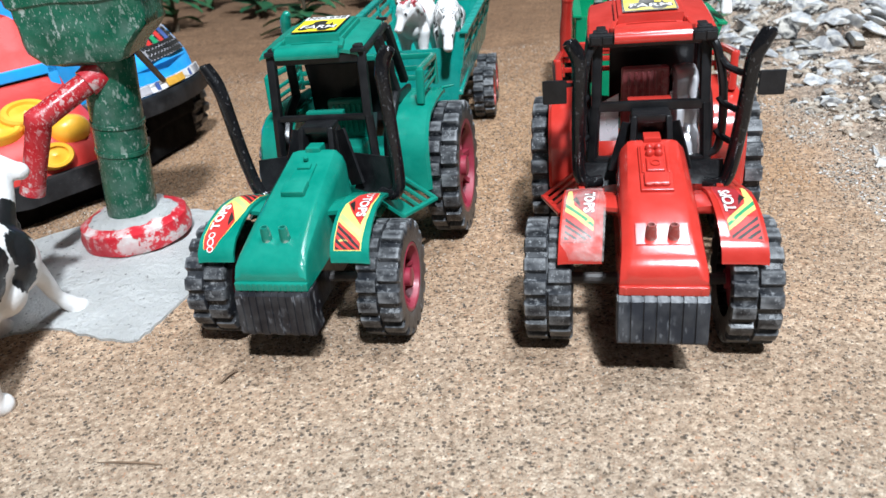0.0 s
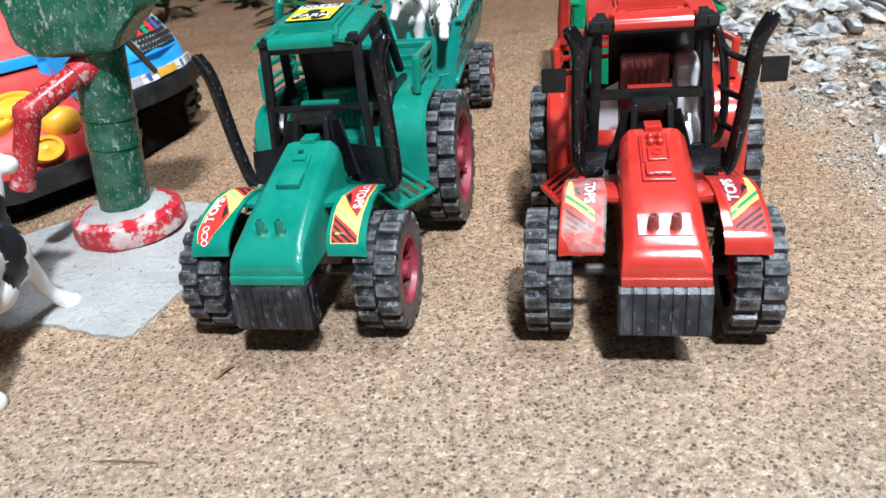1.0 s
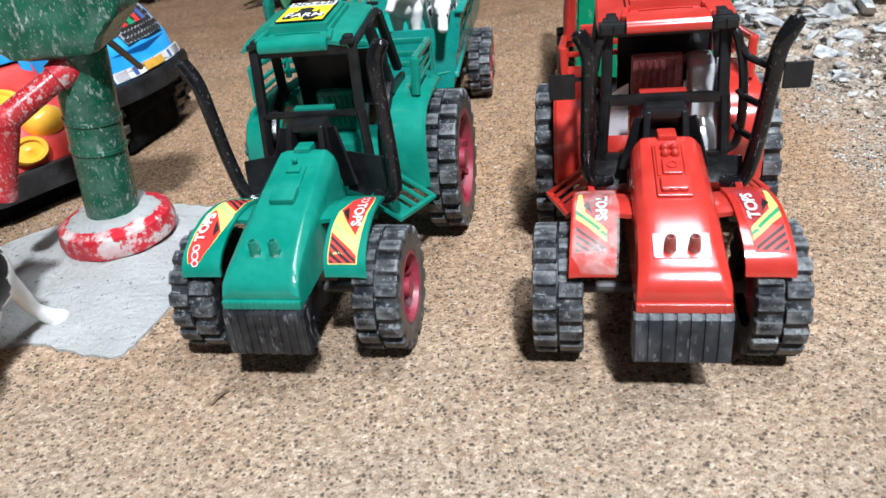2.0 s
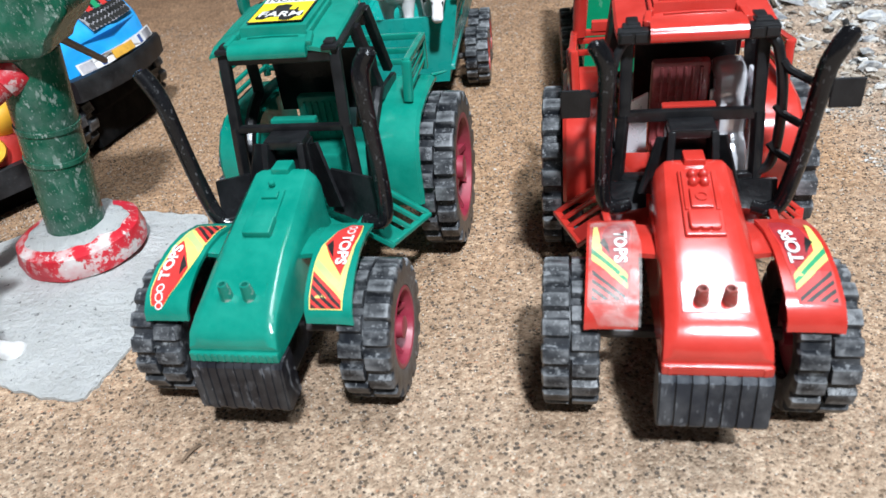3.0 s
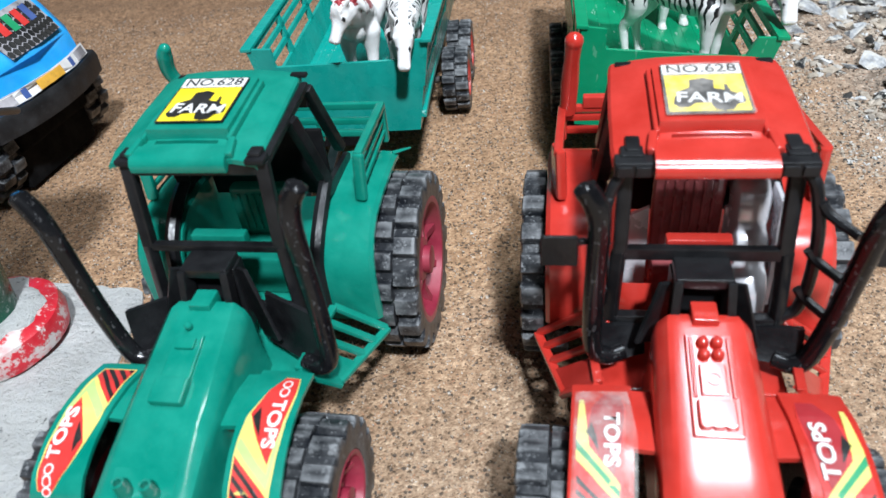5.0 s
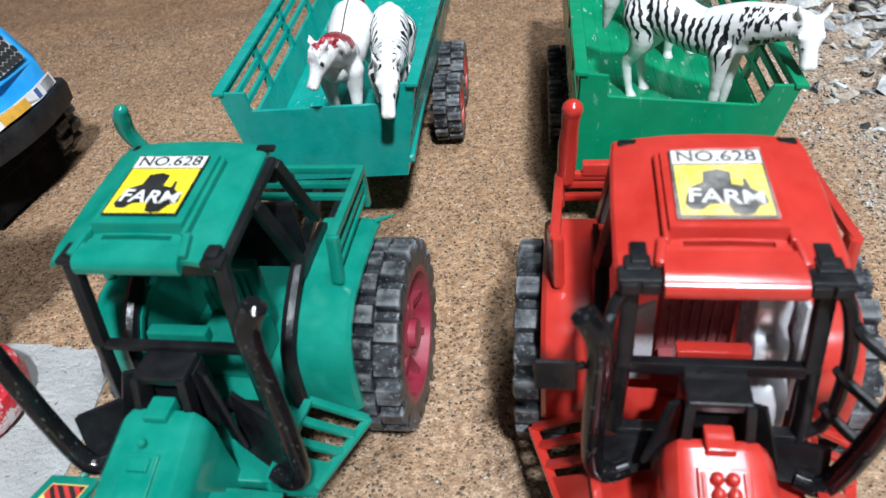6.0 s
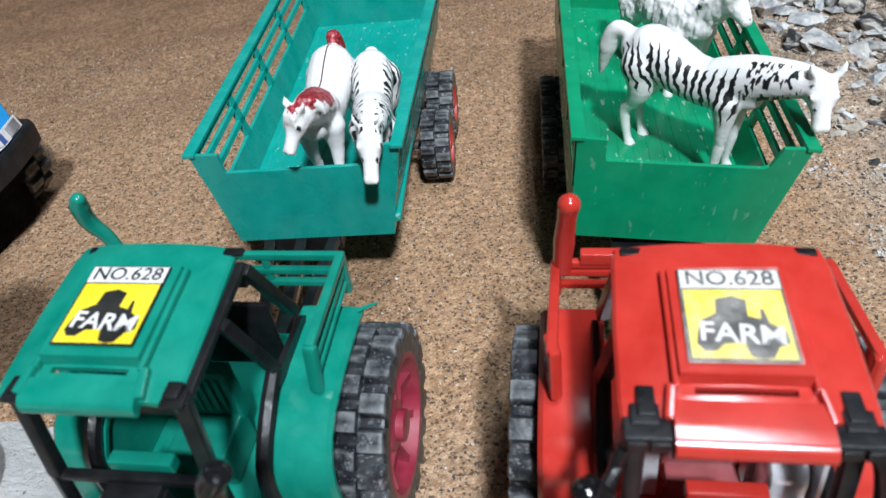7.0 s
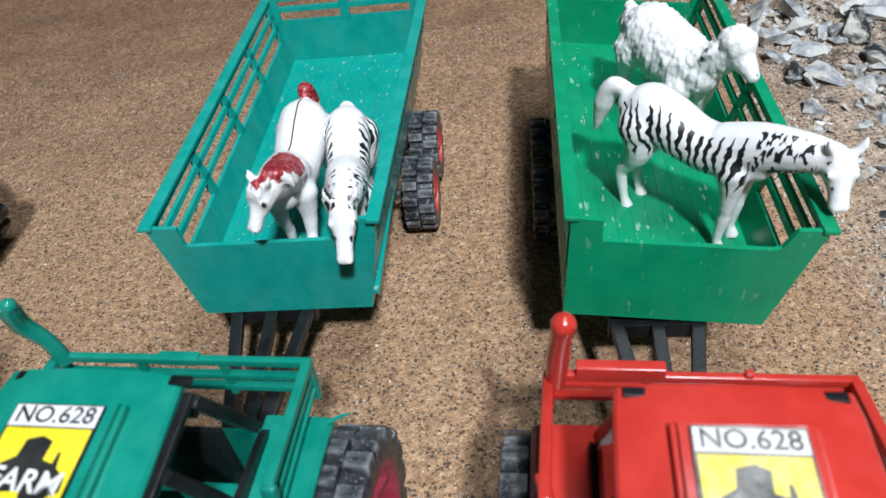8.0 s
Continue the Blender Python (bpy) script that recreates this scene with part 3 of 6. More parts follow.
def fender_sticker(parent, side, along, across, start, scale, rings):
    """Racing sticker on a mudguard, laid out from its striped end; along -1: that end lies at the back; across -1: its letters lie next to the bonnet."""
    on = fender_place(side)

    def place(p, q, w):
        u = 0.14 + p if across > 0 else 1.24 - p
        return on(u, start + along * q * scale, w)
    full = [(0.0, 0.0), (0.95, 0.0), (1.03, 1.2), (1.09, 2.5), (1.0, 2.98), (0.62, 3.0), (0.34, 2.5), (0.08, 1.9), (0.0, 1.4)]
    base = part("sticker", decal(fresh(), full, 0.122, place, 12), S_PALE if rings else S_RED, parent, "printed racing sticker in red, yellow and green", smooth=0)
    part("striped_field", decal(fresh(), [(0.03, 0.03), (0.92, 0.03), (0.93, 0.28), (0.03, 1.06)], 0.127, place, 6), S_RED, base, smooth=0)
    for k in range(4):
        o = 0.06 + k * 0.25
        r = min(0.9, (o + 0.12) / 0.86)
        part("black_stripe", decal(fresh(), [(0.05, o), (0.05, o + 0.12), (r, max(0.05, o + 0.12 - 0.86 * r)), (max(0.06, min(0.9, o / 0.86)), max(0.04, o - 0.86 * 0.9))], 0.131, place, 3), S_BLACK, base, smooth=0)
    if not rings:
        part("yellow_band", decal(fresh(), [(0.02, 1.85), (0.02, 1.26), (0.95, 0.36), (0.95, 0.80)], 0.1285, place, 6), S_PALE, base, smooth=0)
        part("yellow_spike", decal(fresh(), [(0.02, 1.8), (0.30, 1.5), (0.16, 2.75), (0.06, 2.75)], 0.1285, place, 6), S_PALE, base, smooth=0)
        part("green_chevron", decal(fresh(), [(0.02, 1.66), (0.02, 1.48), (0.95, 0.52), (0.95, 0.66)], 0.1295, place, 6), S_GREEN, base, smooth=0)
    else:
        part("green_chevron", decal(fresh(), [(0.02, 1.22), (0.90, 0.42), (1.0, 1.1), (1.04, 1.9), (0.95, 1.5), (0.85, 0.74), (0.06, 1.42)], 0.128, place, 8), S_LIME, base, smooth=0)
    part("letter_field", decal(fresh(), [(0.84, 0.92), (0.98, 1.6), (1.06, 2.5), (0.98, 2.97), (0.62, 2.98), (0.34, 2.48), (0.14 if rings else 0.26, 1.92), (0.46, 1.40)], 0.130, place, 10), S_RED if rings else S_MAROON, base, smooth=0)
    part("dark_wedge", decal(fresh(), [(0.22, 1.84), (0.50, 1.46), (0.45, 1.75), (0.34, 2.1)], 0.133, place, 5), S_BLACK, base, smooth=0)
    spin = {(-1, 1): (1, 1), (1, 1): (-1, 1), (-1, -1): (-1, -1), (1, -1): (1, -1)}[(side, across)]

    def letters(x, y, w):
        u, v = (0.14 + 0.76 if across > 0 else 1.24 - 0.76), start + along * 1.74 * scale
        return on(u + spin[1] * y, v + spin[0] * x, w)
    part("lettering", lettering("TOPS", (0.44 if rings else 0.52) * scale, letters, 0.175, 0, (0, 0), 0.016), S_WHITE, base, "white capital letters", smooth=0)
    for k in range(rings):
        for r, mat_, h in ((0.125, S_WHITE, 0.140), (0.085, S_RED, 0.147)):
            disc = [(0.78 - 0.02 * k + r * math.cos(q), 2.50 + 0.24 * k + r * math.sin(q)) for q in (2 * math.pi * i / 14 for i in range(14))]
            part("white_disc" if r > 0.1 else "disc_centre", decal(fresh(), disc, h, place, 3), mat_, base, smooth=0)
    return base


def roof_place(u, v, w):
    """On top of the raised middle of the roof: u to the right, v to the back."""
    return Vector((u, 7.05 + v, 9.86 + 0.075 * v + w))


def roof_mesh(trim):
    bm = fresh()
    rows = ((6.15, 2.15, 9.28), (6.6, 2.2, 9.38), (6.66, 2.2, 9.386), (6.80, 2.2, 9.40), (8.2, 2.2, 9.55), (9.8, 2.15, 9.68), (10.3, 2.1, 9.66))
    grid = {}
    for j, (y, wide, crown) in enumerate(rows):
        wide -= trim
        for i, (x, up) in enumerate(((-wide, -0.12), (-wide * 0.97, -0.05), (-1.45, 0.05), (-0.86, 0.105), (0.0, 0.125), (0.86, 0.105), (1.45, 0.05), (wide * 0.97, -0.05), (wide, -0.12))):
            for k, thick in enumerate((0.0, 0.13)):
                grid[i, j, k] = bm.verts.new((x, y, crown + up - thick))
    cells = {(i, j) for i in range(8) for j in range(6)} - {(3, 2), (4, 2)}
    for i, j in cells:
        for k in (0, 1):
            bm.faces.new([grid[c] for c in ((i, j, k), (i + 1, j, k), (i + 1, j + 1, k), (i, j + 1, k))])
        for near_cell, a, b in (((i - 1, j), (i, j), (i, j + 1)), ((i + 1, j), (i + 1, j), (i + 1, j + 1)), ((i, j - 1), (i, j), (i + 1, j)), ((i, j + 1), (i, j + 1), (i + 1, j + 1))):
            if near_cell not in cells:
                bm.faces.new((grid[*a, 0], grid[*b, 0], grid[*b, 1], grid[*a, 1]))
    # front apron between the posts
    rings = [[Vector((x, y, z)) for y, z in (tuple((6.5 - (6.5 - y) * (0.62 if trim else 1.0), z) for y, z in ((6.5, 9.53), (6.05, 9.50), (5.8, 9.46), (5.66, 9.39), (5.58, 9.29), (5.56, 9.17), (5.6, 9.08), (5.72, 9.08), (6.3, 9.34))))] for x in (-1.28, -1.2, 1.2, 1.28)]
    loft(bm, rings)
    # raised middle panel
    rings = [[Vector((x, y, z)) for y, z in ((6.85, 9.44), (6.9, 9.78), (9.35, 9.97), (9.5, 9.6))] for x in (-1.12, 1.12)]
    loft(bm, rings)
    for side in (-1, 1):
        bar(bm, (side * 1.18, 6.7, 9.55), (side * 1.18, 9.4, 9.80), 0.13, 0.2, 0.04)
        bar(bm, (side * 1.35, 6.15, 9.42), (side * 1.25, 6.8, 9.55), 0.2, 0.2, 0.05)
    return bm


def roof_sticker(parent, faded):
    w, d, band = 0.94, 2.2, 1.68
    edge = part("sticker", slab(fresh(), [(-w, 0.05), (w, 0.05), (w, d), (-w, d)], 0.012, roof_place), S_BLACK, parent, "square yellow sticker with a black tractor picture", smooth=0)
    part("yellow_field", slab(fresh(), [(-w + 0.05, 0.1), (w - 0.05, 0.1), (w - 0.05, band), (-w + 0.05, band)], 0.02, roof_place), S_YELLOW, edge, smooth=0)
    part("white_band", slab(fresh(), [(-w + 0.03, band + 0.04), (w - 0.03, band + 0.04), (w - 0.03, d - 0.03), (-w + 0.03, d - 0.03)], 0.02, roof_place), S_WHITE, edge, smooth=0)
    part("number_lettering", lettering("NO.628", 0.5, roof_place, 0.026, 0, (0, band + 0.27), 0.006), S_BLACK, edge, smooth=0)
    shape = [(-0.78, 0.42), (-0.66, 0.26), (-0.45, 0.26), (-0.3, 0.42), (0.05, 0.45), (0.12, 0.16), (0.3, 0.1), (0.5, 0.14), (0.62, 0.36), (0.82, 0.46), (0.8, 0.72), (0.55, 0.9), (0.5, 1.2), (0.44, 1.22), (0.42, 0.98), (0.2, 1.05), (0.22, 1.42), (-0.02, 1.52), (-0.32, 1.44), (-0.36, 1.1), (-0.62, 0.95), (-0.72, 0.7)]
    part("tractor_picture", slab(fresh(), shape, 0.026, roof_place), S_BLACK, edge, smooth=0)
    if faded:
        part("clear_tape", slab(fresh(), [(-w - 0.03, 0.0), (w + 0.02, 0.02), (w, d + 0.04), (-w, d)], 0.04, roof_place), TAPE, edge, "clear sticky tape over the sticker", smooth=0)
    part("lettering", lettering("FARM", 0.60, roof_place, 0.034, -4, (0.04, 0.62), 0.012), S_WHITE, edge, "white capital letters", smooth=0)


def rear_fender(side, shift):
    bm = fresh()
    line = [(7.0, 3.1), (6.98, 3.9), (7.0, 4.7), (7.2, 5.35), (7.65, 5.9), (8.3, 6.22), (9.4, 6.35), (10.6, 6.34), (11.3, 6.3), (11.7, 6.2)]
    xs = (2.15, 2.5, 3.2, 3.6, 3.72)
    sag = (0.0, 0.0, 0.0, -0.03, -0.14)
    rings = []
    for k, (y, z) in enumerate(line):
        a, b = Vector(line[max(k - 1, 0)]), Vector(line[min(k + 1, len(line) - 1)])
        t = (b - a).normalized()
        n = Vector((-t.y, t.x))
        out = [Vector((side * x + shift, y + n.x * s, z + n.y * s)) for x, s in zip(xs, sag)]
        inn = [Vector((side * x + shift, y + n.x * (s - 0.13), z + n.y * (s - 0.13))) for x, s in zip(xs, sag)]
        rings.append(out + inn[::-1])
    loft(bm, rings)
    # inner side wall
    wall_line = [(7.0, 3.1)] + line[2:] + [(11.6, 4.2), (11.0, 3.1)]
    loft(bm, [[Vector((side * x, y, z - 0.02)) for y, z in wall_line] for x in (2.12, 2.28)])
    return bm


def guard_rail(parent, colour):
    """The rails round the back, bar by bar."""
    def add(name, *args):
        part(name, bar(fresh(), *args), colour, rail)
    low = 0.25 if colour is RED else 0.0
    rail = part("guard_rail", bar(fresh(), (-3.3, 12.35, 7.5 - low), (3.3, 12.35, 7.5 - low), 0.2, 0.24, 0.05), colour, parent)
    for side in (-1, 1):
        add("post", (side * 3.35, 8.75 + low, 6.3), (side * 3.4, 9.0 + low, 7.75), 0.30 if low else 0.36, 0.8 if low else 0.26, 0.1)
        add("top_bar", (side * 3.40, 8.95, 7.7), (side * 3.32, 12.35, 7.5 - low), 0.26, 0.24, 0.06)
        for z in (7.05, 6.65):
            add("side_bar", (side * 3.36, 9.0, z), (side * 3.3, 12.35, z - 0.05), 0.14, 0.16, 0.04)
        add("post", (side * 3.3, 12.3, 6.2), (side * 3.3, 12.35, 7.6 - low), 0.26, 0.26, 0.06)
    for z in (6.95, 6.5):
        add("cross_bar", (-3.3, 12.35, z), (3.3, 12.35, z), 0.2, 0.22, 0.05)
    for x in (-1.1, 1.1):
        add("post", (x, 12.36, 6.2), (x, 12.36, 7.5), 0.2, 0.18, 0.05)
    part("catch", box(fresh(), -2.7 if low else -0.55, -0.7 if low else 0.55, 12.2, 12.5, 7.3 if low else 7.42, 7.68, 0.05), colour, rail)


def cab_frame(parent, lamps):
    """Open cab: bars between bonnet, roof and mudguards."""
    f = part("cab_frame", bar(fresh(), (-1.88, 5.92, 6.77), (1.88, 5.92, 6.77), 0.24, 0.36 if lamps else 0.24, 0.05), BLACK, parent, "black plastic cab frame with open windows")

    def add(name, *args):
        part(name, bar(fresh(), *args), BLACK, f)
    for s in (-1, 1):
        add("windscreen_post", (s * 2.02, 5.72, 4.7), (s * 1.90, 5.94, 6.85), 0.34, 0.30, 0.07)
        add("windscreen_post", (s * 1.88, 5.92, 6.75), (s * 1.84, 6.35, 9.2), 0.36, 0.30, 0.07)
        add("roof_rail", (s * 1.9, 6.35, 9.12), (s * 1.9, 10.0, 9.42), 0.22, 0.22, 0.05)
        add("rear_post", (s * 1.93, 9.9, 9.38), (s * 2.16, 11.02, 6.72), 0.34, 0.3, 0.05)
        add("door_post", (s * 1.95, 8.3, 9.28), (s * 2.26, 9.0, 6.85), 0.4, 0.3, 0.05)
        plate = [(8.85, 6.95), (9.1, 6.75), (10.95, 6.62), (11.12, 6.45), (10.9, 6.2), (9.5, 6.2), (8.7, 6.45)]
        part("post_plate", slab(fresh(), plate, s * 0.16, lambda u, v, w, s=s: Vector((s * 2.26 + w, u, v))), BLACK, f)
        high = 0.0 if lamps else -0.06
        part("roof_clip", box(fresh(), s * 1.75 - 0.26, s * 1.75 + 0.26, 6.05, 6.5, 9.2, 9.42 + high, 0.05), BLACK, f)
        part("roof_clip", box(fresh(), s * 1.72 - 0.17, s * 1.72 + 0.17, 6.2, 6.85 if lamps else 6.6, 9.3, (9.47 if lamps else 9.54) + 1.2 * high, 0.05), BLACK, f)
        part("mudguard_post", tube(fresh(), [(s * 2.26, 9.0, 6.8), (s * 2.28, 8.2, 6.45), (s * 2.26, 7.4, 5.85), (s * 2.22, 6.98, 5.1), (s * 2.2, 6.88, 3.4)], [0.2, 0.22, 0.22, 0.22, 0.22], 8, per=4), BLACK, f)
        part("roof_clip", box(fresh(), s * 1.72 - 0.24, s * 1.72 + 0.24, 10.05, 10.28, 9.58, 9.70, 0.04), BLACK, f)
    add("cross_bar", (-1.9, 6.33, 9.02), (1.9, 6.33, 9.02), 0.26, 0.42, 0.06)
    add("cross_bar", (-1.9, 9.95, 9.1), (1.9, 9.95, 9.1), 0.2, 0.7, 0.05)
    part("rear_panel", box(fresh(), -1.3 if lamps else -2.0, 2.0, 10.1, 10.25, 5.0 if lamps else 5.6, 8.5 if lamps else 7.9, 0.05), BLACK, f)
    add("cross_bar", (-2.0, 5.72, 4.8), (2.0, 5.72, 4.8), 0.3, 0.24, 0.05)


def console(parent, open_sides):
    k = part("console", box(fresh(), -0.7, 0.7, 5.3, 5.9, 4.4, 6.5, 0.06), BLACK, parent)
    part("console_cap", box(fresh(), -0.66, 0.66, 4.98, 5.85, 6.42, 6.72, 0.06), BLACK, k)
    for s in (-1, 1):
        part("console_leg", bar(fresh(), (s * 0.62, 4.75, 5.35), (s * 0.56, 5.15, 6.62), 0.22, 0.5, 0.05), BLACK, k)
        if open_sides:
            part("console_side", bar(fresh(), (s * 1.15, 5.05, 4.6), (s * 0.66, 5.4, 6.3), 0.12, 0.8, 0.03), BLACK, k)
        else:
            part("console_side", bar(fresh(), (s * 1.35, 5.0, 4.3), (s * 0.72, 5.5, 6.4), 0.12, 0.95, 0.03), BLACK, k)


def wing_mesh(side, low, top):
    """The black side plate before the cab, from the bonnet to the exhaust."""
    bm = fresh()
    x1, y1 = low
    rings = []
    for k in range(7):
        t = k / 6
        x = 1.15 + (x1 - 1.15) * t
        y = 5.25 + (y1 - 5.25) * t
        rings.append([Vector((side * x, y - 0.12, 4.05)), Vector((side * x, y + 0.35, 4.0)), Vector((side * x, y + 0.52, top + 0.2 * t)), Vector((side * x, y + 0.36, top + 0.03 + 0.2 * t)), Vector((side * x, y + 0.12, 4.3))])
    loft(bm, rings)
    return bm


def exhaust_mesh(side, low, high, lean):
    x0, y0, z0 = low
    x1, y1, z1 = high
    bm = fresh()
    pts = [(side * (x0 - 0.75), y0 + 0.15, z0 - 0.12), (side * (x0 - 0.3), y0 - 0.02, z0 - 0.14), (side * (x0 + 0.02), y0, z0 + 0.2)]
    for t in (0.3, 0.6, 0.82):
        pts.append((side * (x0 + 0.1 + (x1 - x0 - 0.1 - lean) * t), y0 + (y1 - y0) * t, z0 + (z1 - z0) * t))
    pts.append((side * (x1 - lean * 0.7), y1 + 0.05, z0 + (z1 - z0) * 0.92))
    pts.append((side * x1, y1 + 0.1, z1))
    tube(bm, pts, [0.22, 0.25, 0.25, 0.25, 0.25, 0.26, 0.28, 0.26], 14, per=4)
    tube(bm, [(side * x1, y1 + 0.1, z1 - 0.02), (side * (x1 + 0.03), y1 + 0.11, z1 + 0.09)], [0.25, 0.12], 14)
    return bm


def step(parent, side, colour):
    """The slotted step below the cab."""
    a, b = Vector((side * 2.35, 4.0, 4.15)), Vector((side * 2.6, 6.6, 4.0))
    c, d = Vector((side * 3.15, 4.55, 3.1)), Vector((side * 3.95, 7.0, 2.75))
    s = part("step", bar(fresh(), c, d, 0.26, 0.16, 0.04), colour, parent)
    for p, q, w in ((a, b, 0.24), (a, c, 0.5), (b, d, 0.26)):
        part("step_bar", bar(fresh(), p, q, w, 0.16, 0.04), colour, s)
    plate = [a, a.lerp(b, 0.34), c.lerp(d, 0.34), c]
    up = (b - a).cross(c - a).normalized() * (0.07 if side < 0 else -0.07)
    part("step_plate", loft(fresh(), [[p - up * f for p in plate] for f in (-0.6, 0.6)]), colour, s)
    for t in (0.5, 0.75):
        part("rung", bar(fresh(), a.lerp(b, t), c.lerp(d, t), 0.26, 0.14, 0.03), colour, s)


def hood_kit(parent, colour):
    hood = part("bonnet", hood_mesh(2 if colour is RED else 12), colour, parent, smooth=28)
    slope = math.degrees(math.atan2(5.92 - 5.08, 3.0))
    z = hood_top(2.9)
    bm = fresh()
    if colour is RED:
        box(bm, -0.52, 0.52, -1.2, 1.2, -0.05, 0.14, 0.05)
        box(bm, -0.40, 0.40, -1.02, -0.42, 0.1, 0.27, 0.05)
        for k in range(3):
            box(bm, -0.36 + k * 0.26, -0.16 + k * 0.26, -1.06, -0.98, 0.1, 0.25, 0.02)
        box(bm, -0.45, -0.35, -0.35, 1.1, 0.1, 0.2, 0.03)
        box(bm, 0.35, 0.45, -0.35, 1.1, 0.1, 0.2, 0.03)
    else:
        box(bm, -0.40, 0.40, -0.85, 0.75, -0.05, 0.13, 0.06)
        box(bm, -0.44, 0.44, -1.15, -0.45, -0.05, 0.26, 0.07)
        box(bm, -0.26, 0.26, 0.30, 0.62, 0.1, 0.22, 0.04)
        lathe(bm, [(0.10, 0.1), (0.10, 0.20), (0.07, 0.24), (0.01, 0.25)], 14, Matrix.Translation((-0.1, 0.95, 0)) @ Matrix.Rotation(radians(-90), 4, "Y"))
    part("raised_panel", bm, colour, hood, at=(0, 2.9, z), turn=(slope, 0, 0))
    if colour is RED:
        bm = fresh()
        box(bm, -0.29, 0.29, -0.3, 0.42, 0.1, 0.24, 0.04)
        lathe(bm, [(0.16, 0.2), (0.16, 0.28), (0.12, 0.28), (0.12, 0.22)], 18, Matrix.Translation((0, 0.06, 0)) @ Matrix.Rotation(radians(-90), 4, "Y"))
        part("gauge_plate", bm, colour, hood, at=(0, 2.9, z), turn=(slope, 0, 0))
        for x in (-0.15, 0.15):
            for y in (0.66, 0.96):
                bm = lathe(fresh(), [(0.14, 0.1), (0.14, 0.22), (0.11, 0.29), (0.06, 0.325), (0.01, 0.335)], 14, Matrix.Rotation(radians(-90), 4, "Y"))
                part("knob", bm, colour, hood, at=(x, 2.9 + y * 0.96, z + y * 0.28), turn=(slope, 0, 0))
    for x in (-0.33, 0.33):
        bm = lathe(fresh(), [(0.2, -0.25), (0.19, 0.1), (0.155, 0.5), (0.14, 0.62), (0.09, 0.62), (0.08, 0.45)], 16, Matrix.Rotation(radians(-90), 4, "Y"))
        part("lamp_stub", bm, STUB_WORN if colour is RED else GREEN_STUB, hood, "worn round stub on the bonnet nose", at=(x, -0.1, 4.40), turn=(6, 0, 0))
    part("rear_tab", box(fresh(), -0.3, 0.3, 4.3, 4.95, 5.7, 6.12, 0.06), colour, hood)
    part("nose_panel", box(fresh(), -0.78, 0.78, -0.45, 0.4, -0.03, 0.05 if colour is RED else 0.0, 0.012), colour, hood, at=(0, 0.02, 4.6), turn=(22.5, 0, 0))


